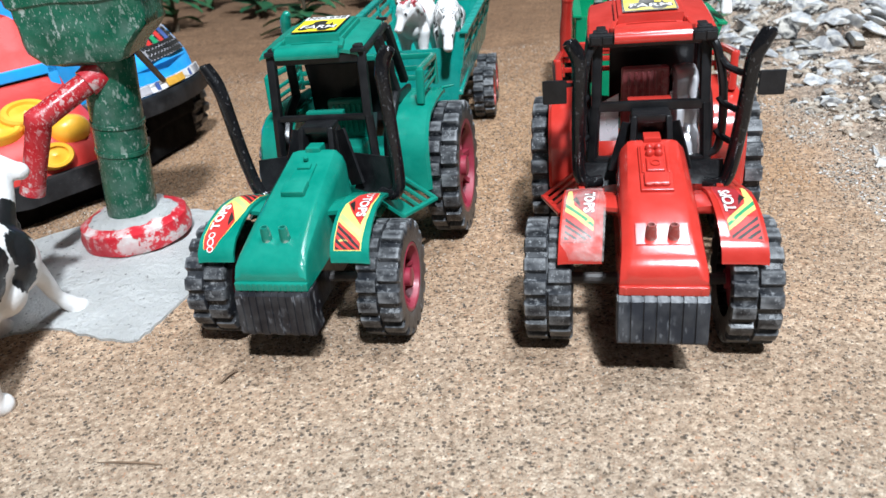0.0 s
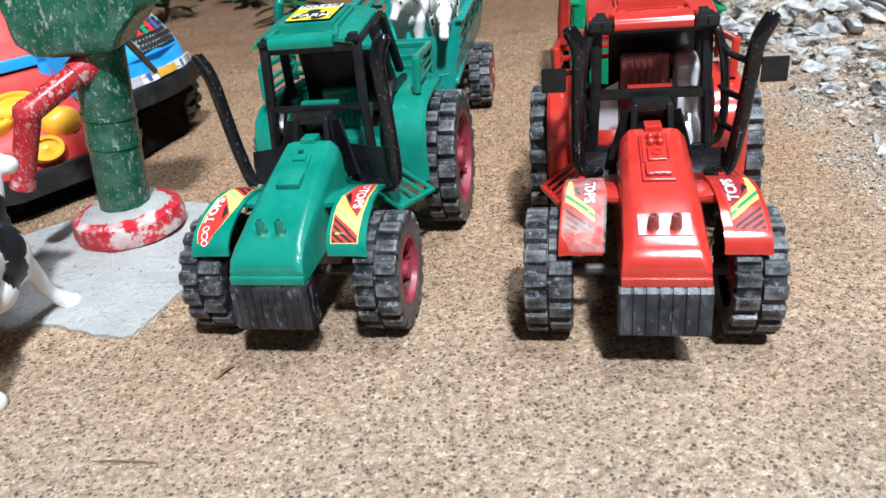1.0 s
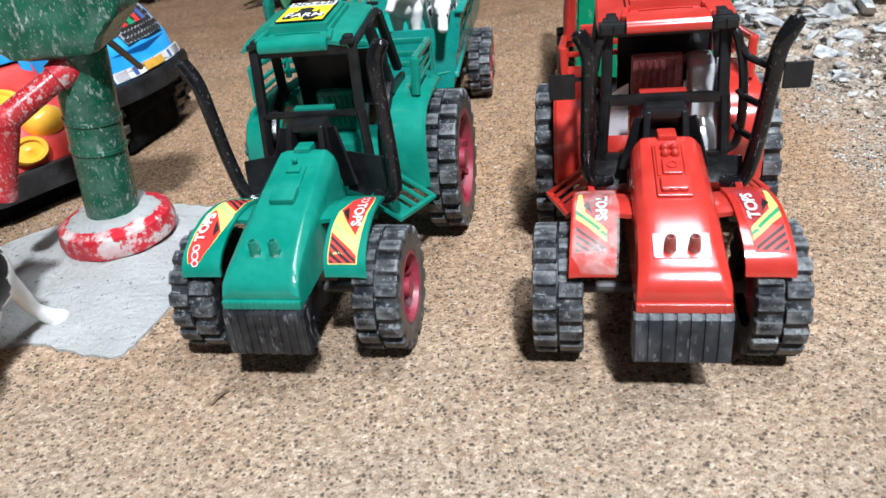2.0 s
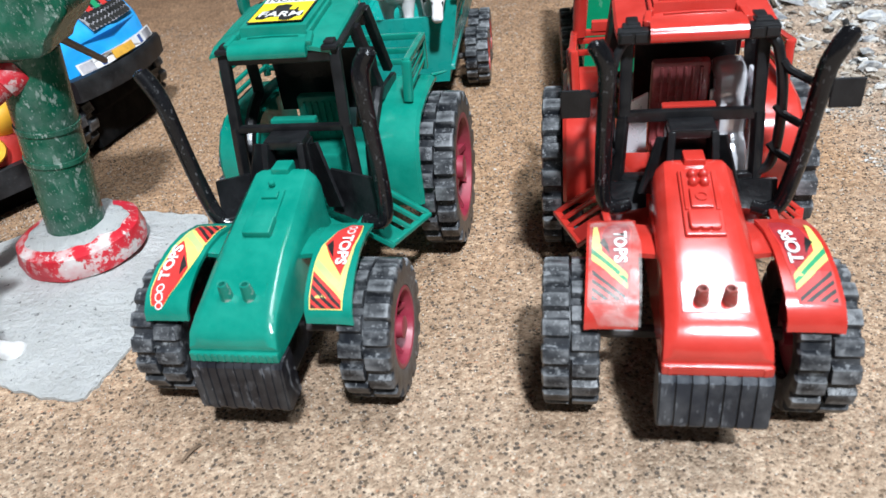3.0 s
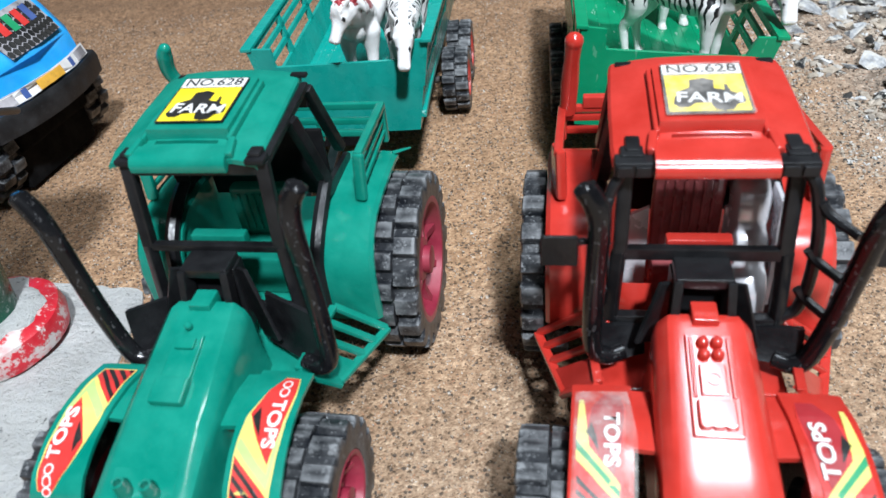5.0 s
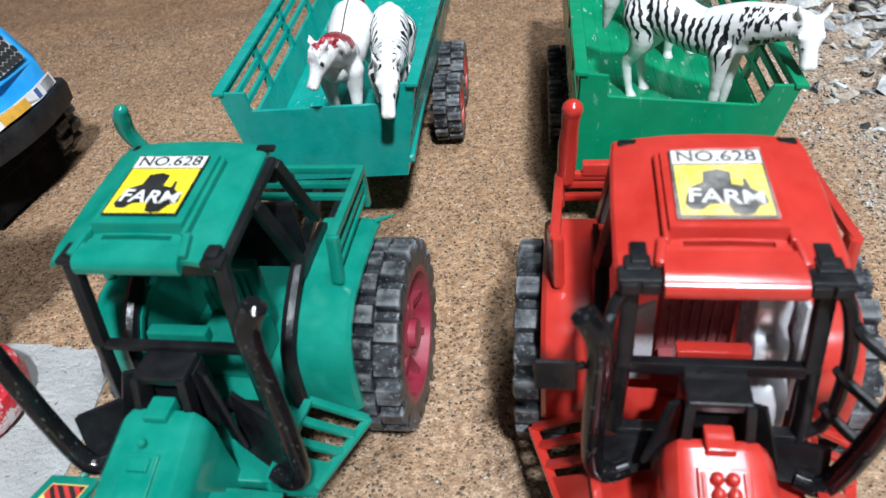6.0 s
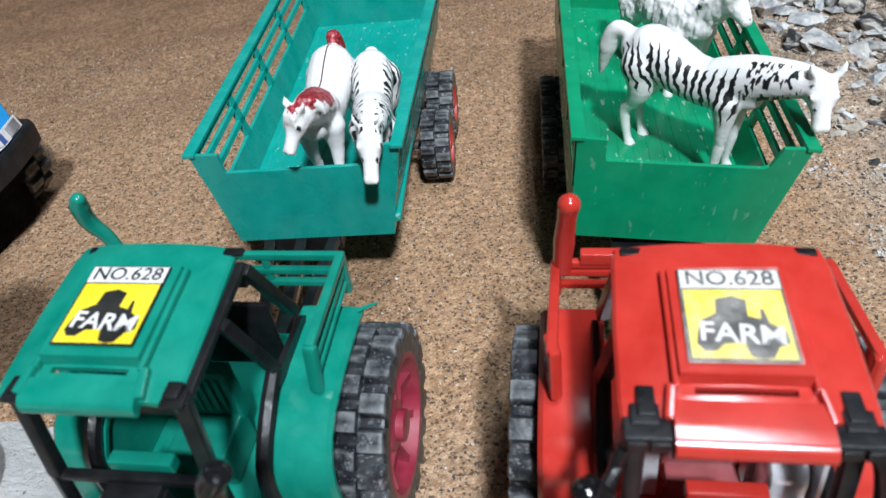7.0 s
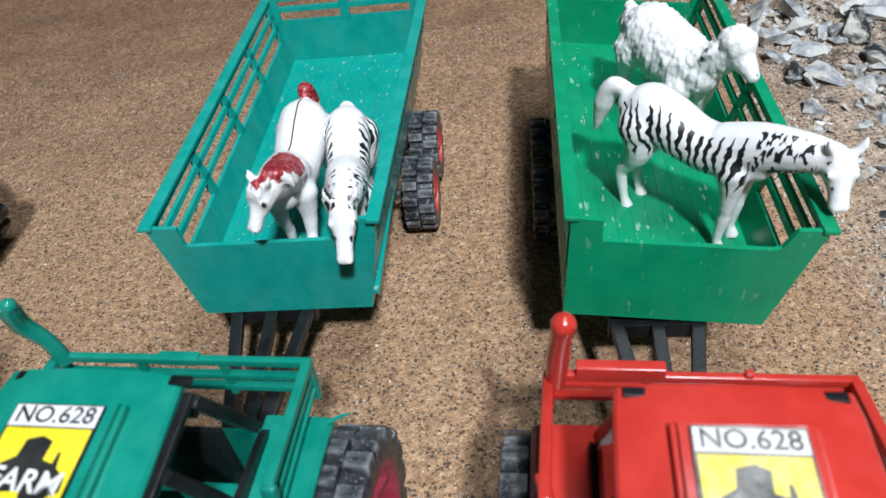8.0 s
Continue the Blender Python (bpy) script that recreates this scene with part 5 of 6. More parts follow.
# ---- toy vehicles beside the pump ----
def blue_truck():
    t = thing("toy_truck", "blue plastic toy truck with printed grille and black bumper", "toy truck", (-17.4, 44.6, 0), (0, 0, -15))
    # local: x ahead, y to its left
    rings = []
    for x, w, zb, zt in ((-0.4, 3.5, 4.6, 6.0), (-0.7, 3.75, 4.5, 6.5), (-1.6, 3.85, 4.4, 7.6), (-2.6, 3.9, 4.4, 8.6), (-5.0, 3.95, 4.4, 9.3), (-7.0, 3.95, 4.4, 9.6)):
        rings.append([Vector((x - 0.5, -w, zb)), Vector((x - 0.1, -w * 0.8, zb)), Vector((x + 0.25, 0, zb)), Vector((x - 0.1, w * 0.8, zb)), Vector((x - 0.5, w, zb)), Vector((x - 0.6, w * 0.98, zt - 0.5)), Vector((x - 0.3, w * 0.78, zt)), Vector((x + 0.1, 0, zt + 0.1)), Vector((x - 0.3, -w * 0.78, zt)), Vector((x - 0.6, -w * 0.98, zt - 0.5))])
    body = part("body", loft(fresh(), rings), CAR_BLUE, t, smooth=40)
    part("cargo_body", box(fresh(), -22, -7.2, -4.0, 4.0, 4.4, 9.8, 0.3), CAR_BLUE, t)
    bm = fresh()
    rings = []
    for k in range(13):
        y = -3.95 + 7.9 * k / 12
        x = 0.15 - 0.75 * (y / 3.95) ** 2
        rings.append([Vector((x - 0.5, y, 3.45)), Vector((x + 0.18, y, 3.5)), Vector((x + 0.25, y, 4.35)), Vector((x + 0.1, y, 4.62)), Vector((x - 0.6, y, 4.62))])
    part("bumper", loft(bm, rings), CAR_BLACK, t, "dusty black bumper")
    # printed strip under the bonnet
    def front_place(u, v, w):
        return Vector((0.16 - 0.75 * (u / 3.95) ** 2 + w + 0.02 - 0.32 * (v - 4.7), u, v))
    strip = part("light_strip", slab(fresh(), [(-3.3, 4.72), (-1.7, 4.72), (0, 4.72), (1.7, 4.72), (3.3, 4.72), (3.3, 5.26), (1.7, 5.26), (0, 5.26), (-1.7, 5.26), (-3.3, 5.26)], 0.03, front_place), S_WHITE, t, "printed strip with lamp pictures", smooth=0)
    for u0, u1, mat_ in ((-3.2, -2.35, S_PHOTO), (-1.9, -1.6, S_BLUE), (-0.95, 0.85, S_ORANGE), (1.55, 1.85, S_BLUE), (2.2, 3.15, S_PHOTO)):
        part("printed_patch", slab(fresh(), [(u0, 4.78), ((u0 + u1) / 2, 4.78), (u1, 4.78), (u1, 5.2), ((u0 + u1) / 2, 5.2), (u0, 5.2)], 0.04, front_place), mat_, strip, smooth=0)
    def grille_place(u, v, w):
        y = 0.7 + u * 0.9
        return Vector((-0.37 - 0.84 * (v - 6.35) - 0.045 * y * y + w * 0.7, y, v + w * 0.6))
    g = part("grille_print", slab(fresh(), [(-2.1, 6.35), (0, 6.35), (2.1, 6.35), (2.3, 7.9), (0, 7.95), (-2.3, 7.9)], 0.04, grille_place), S_PHOTO, t, "printed honeycomb grille", smooth=0)
    for r in range(5):
        for c in range(11):
            u = -1.95 + c * 0.38 + (0.19 if r % 2 else 0)
            v = 6.5 + r * 0.28
            if abs(u) < 2.1:
                hexa = [(u + 0.185 * math.cos(a), v + 0.15 * math.sin(a)) for a in (math.pi / 6 + math.pi / 3 * i for i in range(6))]
                part("grille_cell", slab(fresh(), hexa, 0.065, grille_place), S_BLACK, g, smooth=0)
    for k, mat_ in enumerate((S_RED, S_GREEN, S_RED, S_BLUE)):
        u = -1.3 + k * 0.75
        part("badge_bar", slab(fresh(), [(u, 7.1), (u + 0.5, 7.1), (u + 0.55, 7.75), (u + 0.05, 7.75)], 0.08, grille_place), mat_, g, smooth=0)
    # black box in place of the shade beneath the truck
    part("underside", box(fresh(), -20, -0.9, -2.6, 2.6, 2.2, 4.5, 0.2), SHADE_BLACK, t)
    w0 = None
    for x, y in ((-3.3, 3.5), (-3.3, -3.5), (-16, 3.5), (-16, -3.5)):
        turn = (0, 0, 90 if y > 0 else -90)
        if w0 is None:
            w0 = part("wheel", lathe(fresh(), [(0.4, -0.8), (0.4, 0.8)], 16), CAR_BLACK, t, at=(x, y, 2.35), turn=turn)
            part("tyre", tyre_mesh(2.35, 1.7, 15, 0.25), RUBBER, w0, "chunky grey-black tyre", smooth=30)
            part("rim", rim_mesh(1.3, 1.7), CAR_BLACK, w0)
        else:
            again(w0, t, (x, y, 2.35), turn)
    # black block and plate fill the shaded hollow between the front wheels
    part("wheel_arch_shade", box(fresh(), -6.2, -1.2, -3.0, 3.0, 2.0, 4.6, 0.2), SHADE_BLACK, t)
    part("underside_shade", box(fresh(), -2.2, -1.4, -2.7, 2.7, 0.25, 3.6, 0.1), SHADE_BLACK, t, "black plate standing in for shade under the truck")


blue_truck()


def red_car():
    t = thing("toy_car", "red plastic toy car with yellow ovals on its bonnet", "toy car", (-19.3, 37.6, 0), (0, 0, -42))
    # local: x ahead, y to its left; the nose corner at the origin
    rings = []
    for x, y0, y1, z0, z1 in ((0.1, -5.2, -0.6, 2.7, 3.7), (-0.6, -6.0, 0.0, 2.6, 4.6), (-2.2, -6.4, 0.3, 2.6, 5.6), (-4.2, -6.6, 0.4, 2.6, 6.4), (-5.2, -6.4, 0.3, 2.6, 8.2), (-6.5, -6.2, 0.2, 2.6, 10.0), (-12, -6.2, 0.2, 2.6, 10.4)):
        m = 0.8
        rings.append([Vector((x, y0, z0)), Vector((x, y1, z0)), Vector((x, y1, z1 - m)), Vector((x - 0.2, y1 - m, z1)), Vector((x - 0.2, y0 + m, z1)), Vector((x, y0, z1 - m))])
    part("body", loft(fresh(), rings), CAR_RED, t, smooth=45)
    bm = fresh()
    rings = []
    for x, y0, y1 in ((0.45, -5.0, -0.8), (-0.4, -6.3, 0.3), (-12, -6.6, 0.6)):
        rings.append([Vector((x, y0, 1.5)), Vector((x, y1, 1.5)), Vector((x + 0.1, y1, 2.75)), Vector((x + 0.1, y0, 2.75))])
    part("skirt", loft(bm, rings), CAR_BLACK, t, "black plastic skirt")
    for x, y, z, r, tilt in ((-1.9, -2.95, 5.55, 1.3, 30), (-0.75, -1.45, 4.5, 1.05, 40), (0.0, -2.9, 3.6, 0.95, 70), (-1.6, -4.6, 5.15, 1.2, 28)):
        bm = fresh()
        lathe(bm, [(r, -0.4), (r * 0.98, 0.2), (r * 0.85, 0.5), (r * 0.6, 0.72), (r * 0.3, 0.82), (0.02, 0.85)] if y == -1.45 else [(r, -0.4), (r, 0.28), (r * 0.9, 0.42), (r * 0.7, 0.42), (r * 0.62, 0.28), (r * 0.3, 0.3), (0.02, 0.42)], 28, Matrix.Rotation(radians(-90), 4, "Y"))
        bmesh.ops.scale(bm, vec=(0.72, 1.0, 1.0), verts=bm.verts[:])
        part("yellow_oval", bm, CAR_YELLOW, t, "raised yellow plastic oval", at=(x, y, z), turn=(0, tilt, 0))
    part("window_frame", box(fresh(), -4.75, -4.45, -5.6, 0.25, 6.9, 7.5, 0.08), CAR_BLUE, t, "bright blue window frame")
    part("window_frame", box(fresh(), -4.75, -4.45, -0.3, 0.25, 5.6, 7.5, 0.08), CAR_BLUE, t, "bright blue window frame")
    # black plate for the dark inside, black block for the shade below the body
    part("window", box(fresh(), -4.8, -4.6, -5.2, 0.0, 5.7, 7.0, 0.05), SHADE_BLACK, t, "black plate for the shade inside the open window")
    part("wheel_shade", box(fresh(), -11, -1.2, -6.0, 0.2, 0.0, 1.9, 0.3), SHADE_BLACK, t)


red_car()


# ---- toy animals ----
def math_node_vec(nt, vec, scale):
    n = nt.nodes.new("ShaderNodeVectorMath")
    n.operation = "MULTIPLY"
    nt.links.new(vec, n.inputs[0])
    n.inputs[1].default_value = scale
    return n.outputs[0]


def figurine_material(name, kind, spots=()):
    m, nt, bsdf, node = nodes_of(name)
    v = coords(nt)
    white = mixed(nt, noise_fac(nt, v, 120, 0.35, 0.75, 5), (0.74, 0.72, 0.70), (0.80, 0.79, 0.78))
    bsdf.inputs["Roughness"].default_value = 0.38
    sep = node("ShaderNodeSeparateXYZ")
    nt.links.new(v, sep.inputs[0])
    x, y, z = sep.outputs

    def span(value, lo, hi, soft=0.0006):
        a = node("ShaderNodeMapRange")
        a.inputs["From Min"].default_value, a.inputs["From Max"].default_value = lo, lo + soft
        nt.links.new(value, a.inputs["Value"])
        b = node("ShaderNodeMapRange")
        b.inputs["From Min"].default_value, b.inputs["From Max"].default_value = hi, hi - soft
        nt.links.new(value, b.inputs["Value"])
        return math_node(nt, "MULTIPLY", a.outputs[0], b.outputs[0])

    def near(centre, radius, soft=0.0005, stretch=(1, 1, 1)):
        d = node("ShaderNodeVectorMath")
        d.operation = "SUBTRACT"
        nt.links.new(v, d.inputs[0])
        d.inputs[1].default_value = [c * CM for c in centre]
        q = node("ShaderNodeVectorMath")
        q.operation = "MULTIPLY"
        nt.links.new(d.outputs[0], q.inputs[0])
        q.inputs[1].default_value = stretch
        ln = node("ShaderNodeVectorMath")
        ln.operation = "LENGTH"
        nt.links.new(q.outputs[0], ln.inputs[0])
        wob = math_node(nt, "MULTIPLY_ADD", noise_fac(nt, v, 500, 0.3, 0.7, 2), 0.0012, ln.outputs["Value"])
        a = node("ShaderNodeMapRange")
        a.inputs["From Min"].default_value, a.inputs["From Max"].default_value = radius * CM + soft, radius * CM
        nt.links.new(wob, a.inputs["Value"])
        return a.outputs[0]

    col = white
    ink = (0.012, 0.012, 0.013)
    if kind == "zebra":
        ay = math_node(nt, "ABSOLUTE", y)
        wob = math_node(nt, "MULTIPLY", math_node(nt, "SUBTRACT", noise_fac(nt, v, 150, 0.2, 0.8, 2), 0.5), 0.0035)
        lean = math_node(nt, "MULTIPLY_ADD", x, -14.0, 0.14)
        along = math_node(nt, "ADD", math_node(nt, "MULTIPLY_ADD", math_node(nt, "SUBTRACT", z, 0.037), lean, x), wob)
        beat = math_node(nt, "MULTIPLY", along, 325.0)
        saw = math_node(nt, "FRACT", beat)
        dice = node("ShaderNodeTexWhiteNoise")
        dice.noise_dimensions = "1D"
        nt.links.new(math_node(nt, "FLOOR", beat), dice.inputs["W"])
        low = math_node(nt, "MULTIPLY_ADD", dice.outputs["Value"], 0.006, 0.0235)
        high = math_node(nt, "MULTIPLY_ADD", dice.outputs["Value"], -0.004, 0.0475)
        mid = math_node(nt, "MULTIPLY", math_node(nt, "ADD", low, high), 0.5)
        half = math_node(nt, "MULTIPLY", math_node(nt, "SUBTRACT", high, low), 0.5)
        off = math_node(nt, "DIVIDE", math_node(nt, "SUBTRACT", z, mid), half)
        taper = math_node(nt, "SUBTRACT", 1.0, math_node(nt, "MULTIPLY", off, off))
        width = math_node(nt, "MULTIPLY", math_node(nt, "MULTIPLY_ADD", noise_fac(nt, v, 260, 0.25, 0.75, 2), 0.34, 0.34), taper)
        stripe = math_node(nt, "LESS_THAN", math_node(nt, "ABSOLUTE", math_node(nt, "SUBTRACT", saw, 0.5)), math_node(nt, "MULTIPLY", width, 0.5))
        flank = math_node(nt, "MULTIPLY", span(ay, 0.0046, 0.05, 0.0002), span(x, -0.027, 0.0175))
        col = mixed(nt, math_node(nt, "MULTIPLY", stripe, flank), white, ink)
        marks = math_node(nt, "MULTIPLY", noise_fac(nt, math_node_vec(nt, v, (1.0, 0.5, 0.3)), 760, 0.545, 0.565, 1), math_node(nt, "MULTIPLY", span(ay, 0.0019, 0.05, 0.0002), span(x, 0.0165, 0.034)))
        col = mixed(nt, math_node(nt, "MULTIPLY", marks, span(z, 0.034, 0.06)), col, ink)
        for c, r, st in spots:
            col = mixed(nt, near(c, r, stretch=st), col, ink)
    elif kind == "horse":
        mane = (0.24, 0.012, 0.020)
        streak = mixed(nt, noise_fac(nt, v, 900, 0.5, 0.62, 2), mane, (0.46, 0.09, 0.10))
        for c, r, st in (((1.3, 0.30, 4.55), 0.36, (1, 0.8, 0.9)), ((1.6, 0.45, 4.65), 0.46, (1, 0.75, 0.7)), ((2.0, 0.45, 4.8), 0.46, (1, 0.75, 0.7)), ((2.4, 0.40, 5.0), 0.44, (1, 0.8, 0.7)), ((2.8, 0.35, 5.2), 0.36, (1, 0.9, 0.8)), ((3.15, 0.18, 5.3), 0.30, (1, 1, 1)), ((3.4, 0.08, 5.2), 0.24, (1, 1, 1)), ((-3.0, 0, 4.75), 0.62, (1, 1, 0.7))):
            col = mixed(nt, near(c, r, stretch=st), col, streak)
        line = math_node(nt, "MULTIPLY", span(y, -0.0004, 0.0004, 0.0002), math_node(nt, "MULTIPLY", span(x, -0.024, 0.012), span(z, 0.035, 0.06)))
        col = mixed(nt, line, col, (0.06, 0.02, 0.02))
        for c, r, st in spots:
            col = mixed(nt, near(c, r, stretch=st), col, ink)
    elif kind == "cow":
        for c, r, st in (((1.9, -0.9, 4.9), 0.75, (1, 0.6, 0.8)), ((0.9, -1.4, 4.2), 0.7, (1, 0.5, 1)), ((0.6, -1.3, 3.2), 0.55, (1, 0.5, 0.8)), ((-0.6, -1.4, 4.6), 0.8, (1, 0.5, 1)), ((-1.2, -1.4, 3.3), 0.8, (1, 0.5, 0.9)), ((-2.6, -1.3, 4.4), 0.9, (1, 0.6, 1)), ((3.0, -0.45, 6.85), 0.14, (1, 1, 1)), ((2.78, -0.42, 6.78), 0.17, (1, 1, 1)), ((1.4, 0, 5.4), 0.6, (1, 1, 1))):
            col = mixed(nt, near(c, r, stretch=st), col, ink)
    elif kind == "sheep":
        wool = noise_fac(nt, v, 520, 0.3, 0.7, 3)
        bumped(nt, bsdf, wool, 0.25, 0.001)
        for c, r in (((3.0, 0.95, 4.75), 0.11), ((3.05, 0.03, 4.75), 0.11), ((2.0, -0.22, 4.55), 0.2), ((1.95, -0.4, 4.35), 0.14), ((3.62, 0.42, 4.45), 0.06)):
            col = mixed(nt, near(c, r), col, ink)
    nt.links.new(col, bsdf.inputs["Base Color"])
    if kind != "sheep":
        bumped(nt, bsdf, noise_fac(nt, v, 300, 0.3, 0.7, 4), 0.25, 0.0006)
    return m


def figurine(name, label, category, bm, material, at, turn, group="toy animals", wool=0.0, size=1.0):
    """Joins overlapping limbs into one smooth cast figure."""
    bmesh.ops.recalc_face_normals(bm, faces=bm.faces[:])
    raw = linked(name, bm, material, 0)
    mod = raw.modifiers.new("join", "REMESH")
    mod.mode, mod.voxel_size = "VOXEL", 0.00075
    sm = raw.modifiers.new("soften", "SMOOTH")
    sm.iterations, sm.factor = 5, 0.6
    bpy.context.view_layer.update()
    me = bpy.data.meshes.new_from_object(raw.evaluated_get(bpy.context.evaluated_depsgraph_get()))
    old = raw.data
    bpy.data.objects.remove(raw)
    bpy.data.meshes.remove(old)
    if wool:
        # matted locks hang down the sides
        for vert in me.vertices:
            p = vert.co / CM
            if p.z > 1.9 and p.x < 2.9:
                lock = noise.noise((p.x * 6.5, p.y * 6.5, p.z * 2.2)) + 0.6 * noise.noise((p.x * 11, p.y * 11, p.z * 4.0))
                vert.co += vert.normal * wool * lock * CM
    me.name = name
    me.materials.clear()
    me.materials.append(material)
    me.shade_smooth()
    ob = new(name, me)
    ob.matrix_world = pose(*(c * CM for c in at), *turn) @ Matrix.Diagonal((size, size, size, 1))
    return tagged(ob, label, category, group)


def ball(bm, at, r, stretch=(1, 1, 1)):
    made = bmesh.ops.create_icosphere(bm, subdivisions=3, radius=r)["verts"]
    bmesh.ops.transform(bm, matrix=Matrix.Translation(at) @ Matrix.Diagonal((*stretch, 1)), verts=made)


def limb(bm, points, radii, segs=12, flat=1.0, per=4):
    """A tube with round ends."""
    tube(bm, points, radii, segs, flat, per)
    ball(bm, points[0], radii[0], (1, 1, flat))
    ball(bm, points[-1], radii[-1], (1, 1, flat))


def head_axes(poll, muzzle):
    """The head's length, its way, the direction of its forehead and its left side."""
    poll, muzzle = Vector(poll), Vector(muzzle)
    way = (muzzle - poll).normalized()
    brow = Vector((way.x, way.y, 0)).normalized() + Vector((0, 0, 0.8))
    brow = (brow - way * brow.dot(way)).normalized()
    return (muzzle - poll).length, way, brow, brow.cross(way)


def head_spots(poll, muzzle, size):
    """Where the eyes and nostrils are painted."""
    length, way, brow, left = head_axes(poll, muzzle)
    out = []
    for e in (-1, 1):
        out.append((Vector(poll) + way * length * 0.36 + brow * 0.16 * size + left * e * 0.38 * size, 0.12 * size, (1, 1, 1)))
        out.append((Vector(poll) + way * length * 1.0 + brow * 0.10 * size + left * e * 0.17 * size, 0.05 * size, (1, 1, 1)))
    return out


def add_head(bm, poll, muzzle, size):
    length, way, brow, left = head_axes(poll, muzzle)
    poll = Vector(poll)
    rings = []
    for t, wide, top, jaw in ((-0.08, 0.20, 0.18, 0.20), (0.0, 0.32, 0.30, 0.34), (0.15, 0.40, 0.36, 0.48), (0.32, 0.42, 0.34, 0.52), (0.48, 0.34, 0.28, 0.42), (0.65, 0.26, 0.24, 0.28), (0.82, 0.25, 0.22, 0.25), (0.95, 0.26, 0.20, 0.26), (1.04, 0.19, 0.13, 0.18)):
        c = poll + way * length * t
        ring = []
        for k in range(14):
            q = 2 * math.pi * k / 14
            ring.append(c + left * math.cos(q) * wide * size + brow * math.sin(q) * (top if math.sin(q) > 0 else jaw) * size)
        rings.append(ring)
    loft(bm, rings)
    for e in (-1, 1):
        a = poll + left * e * 0.26 * size + brow * 0.16 * size
        tip = a + left * e * 0.20 * size + brow * 0.22 * size - way * 0.40 * size
        tube(bm, [a, a.lerp(tip, 0.5) + left * e * 0.05, tip], [0.13 * size, 0.17 * size, 0.05], 8, flat=0.6)
        ball(bm, poll + way * length * 0.36 + brow * 0.17 * size + left * e * 0.33 * size, 0.11 * size)
        ball(bm, poll + way * length * 0.97 + brow * 0.06 * size + left * e * 0.13 * size, 0.12 * size)


def horse_like(neck, head, skull=1.0, tail_out=0.0, swing=0.0, crest=0.2, girth=1.0, tail_up=0.0, mane=0):
    """x ahead, feet at z 0; neck: points from the withers; head: the poll and the muzzle."""
    bm = fresh()
    g = girth
    limb(bm, [(-2.4, 0, 3.85), (-1.95, 0, 3.92), (-1.2, 0, 3.7), (-0.3, 0, 3.42), (0.5, 0, 3.38), (1.2, 0, 3.52), (1.7, 0, 3.5)], [0.66 * g, 0.92 * g, 0.94 * g, 0.86 * g, 0.86 * g, 0.9 * g, 0.58], 18, per=4)
    limb(bm, [(0.75, 0, 3.55)] + neck, [0.76, 0.70, 0.55, 0.44][: len(neck) + 1], 14, flat=1.1, per=4)
    add_head(bm, head[0], head[1], skull)
    for e in (-1, 1):
        fore = swing * e
        limb(bm, [(1.25, e * 0.48 * g, 3.2), (1.34, e * 0.52 * g, 2.35), (1.36 + fore * 0.6, e * 0.50 * g, 1.62), (1.36 + fore, e * 0.5 * g, 1.35), (1.32 + fore, e * 0.5 * g, 0.5), (1.40 + fore, e * 0.5 * g, 0.22)], [0.52, 0.31, 0.21, 0.22, 0.15, 0.18], 10, per=3)
        tube(bm, [(1.40 + fore, e * 0.5 * g, 0.30), (1.46 + fore, e * 0.5 * g, 0.0)], [0.17, 0.27], 12)
        limb(bm, [(-1.95, e * 0.48 * g, 3.5), (-1.80, e * 0.58 * g, 2.65), (-2.1, e * 0.54 * g, 1.95), (-2.36, e * 0.52 * g, 1.5), (-2.16 - fore, e * 0.5 * g, 0.5), (-2.04 - fore, e * 0.5 * g, 0.22)], [0.72, 0.48, 0.28, 0.23, 0.16, 0.19], 10, per=3)
        tube(bm, [(-2.04 - fore, e * 0.5 * g, 0.30), (-1.98 - fore, e * 0.5 * g, 0.0)], [0.18, 0.28], 12)
    limb(bm, [(-2.6, 0, 4.25 + tail_up * 0.5), (-3.05 - tail_out, 0, 4.25 + tail_up), (-3.35 - tail_out, 0, 3.5 + tail_up), (-3.4 - tail_out * 1.6, 0, 2.4)], [0.22, 0.32, 0.36, 0.12], 10, per=4)
    # crest of the mane, and locks that fall to one side
    ridge = [(0.8, 0, 4.2)] + [(p[0] - 0.1, p[1], p[2] + 0.44) for p in neck]
    limb(bm, ridge, [0.1] + [crest] * (len(ridge) - 2) + [0.1], 8, per=3)
    top = [Vector(p) for p in smooth_path(ridge, 8)][3:]
    for k in range(mane):
        a = top[round(k * (len(top) - 1) / max(1, mane - 1))]
        tube(bm, [a + Vector((0, -0.1, 0.08)), a + Vector((-0.05, 0.38, 0.02)), a + Vector((-0.16, 0.66, -0.32)), a + Vector((-0.2, 0.76, -0.7))], [0.12, 0.17, 0.15, 0.05], 7, per=2)
    if mane:
        poll = Vector(head[0])
        length, way, brow, left = head_axes(*head)
        for e in (-0.12, 0.02, 0.16):
            tube(bm, [poll - way * 0.15 + left * e + brow * 0.3, poll + way * 0.2 + left * e * 1.4 + brow * 0.40, poll + way * 0.52 + left * e * 1.8 + brow * 0.33], [0.12, 0.12, 0.04], 7, per=2)
    return bm


FLOOR = 4.12


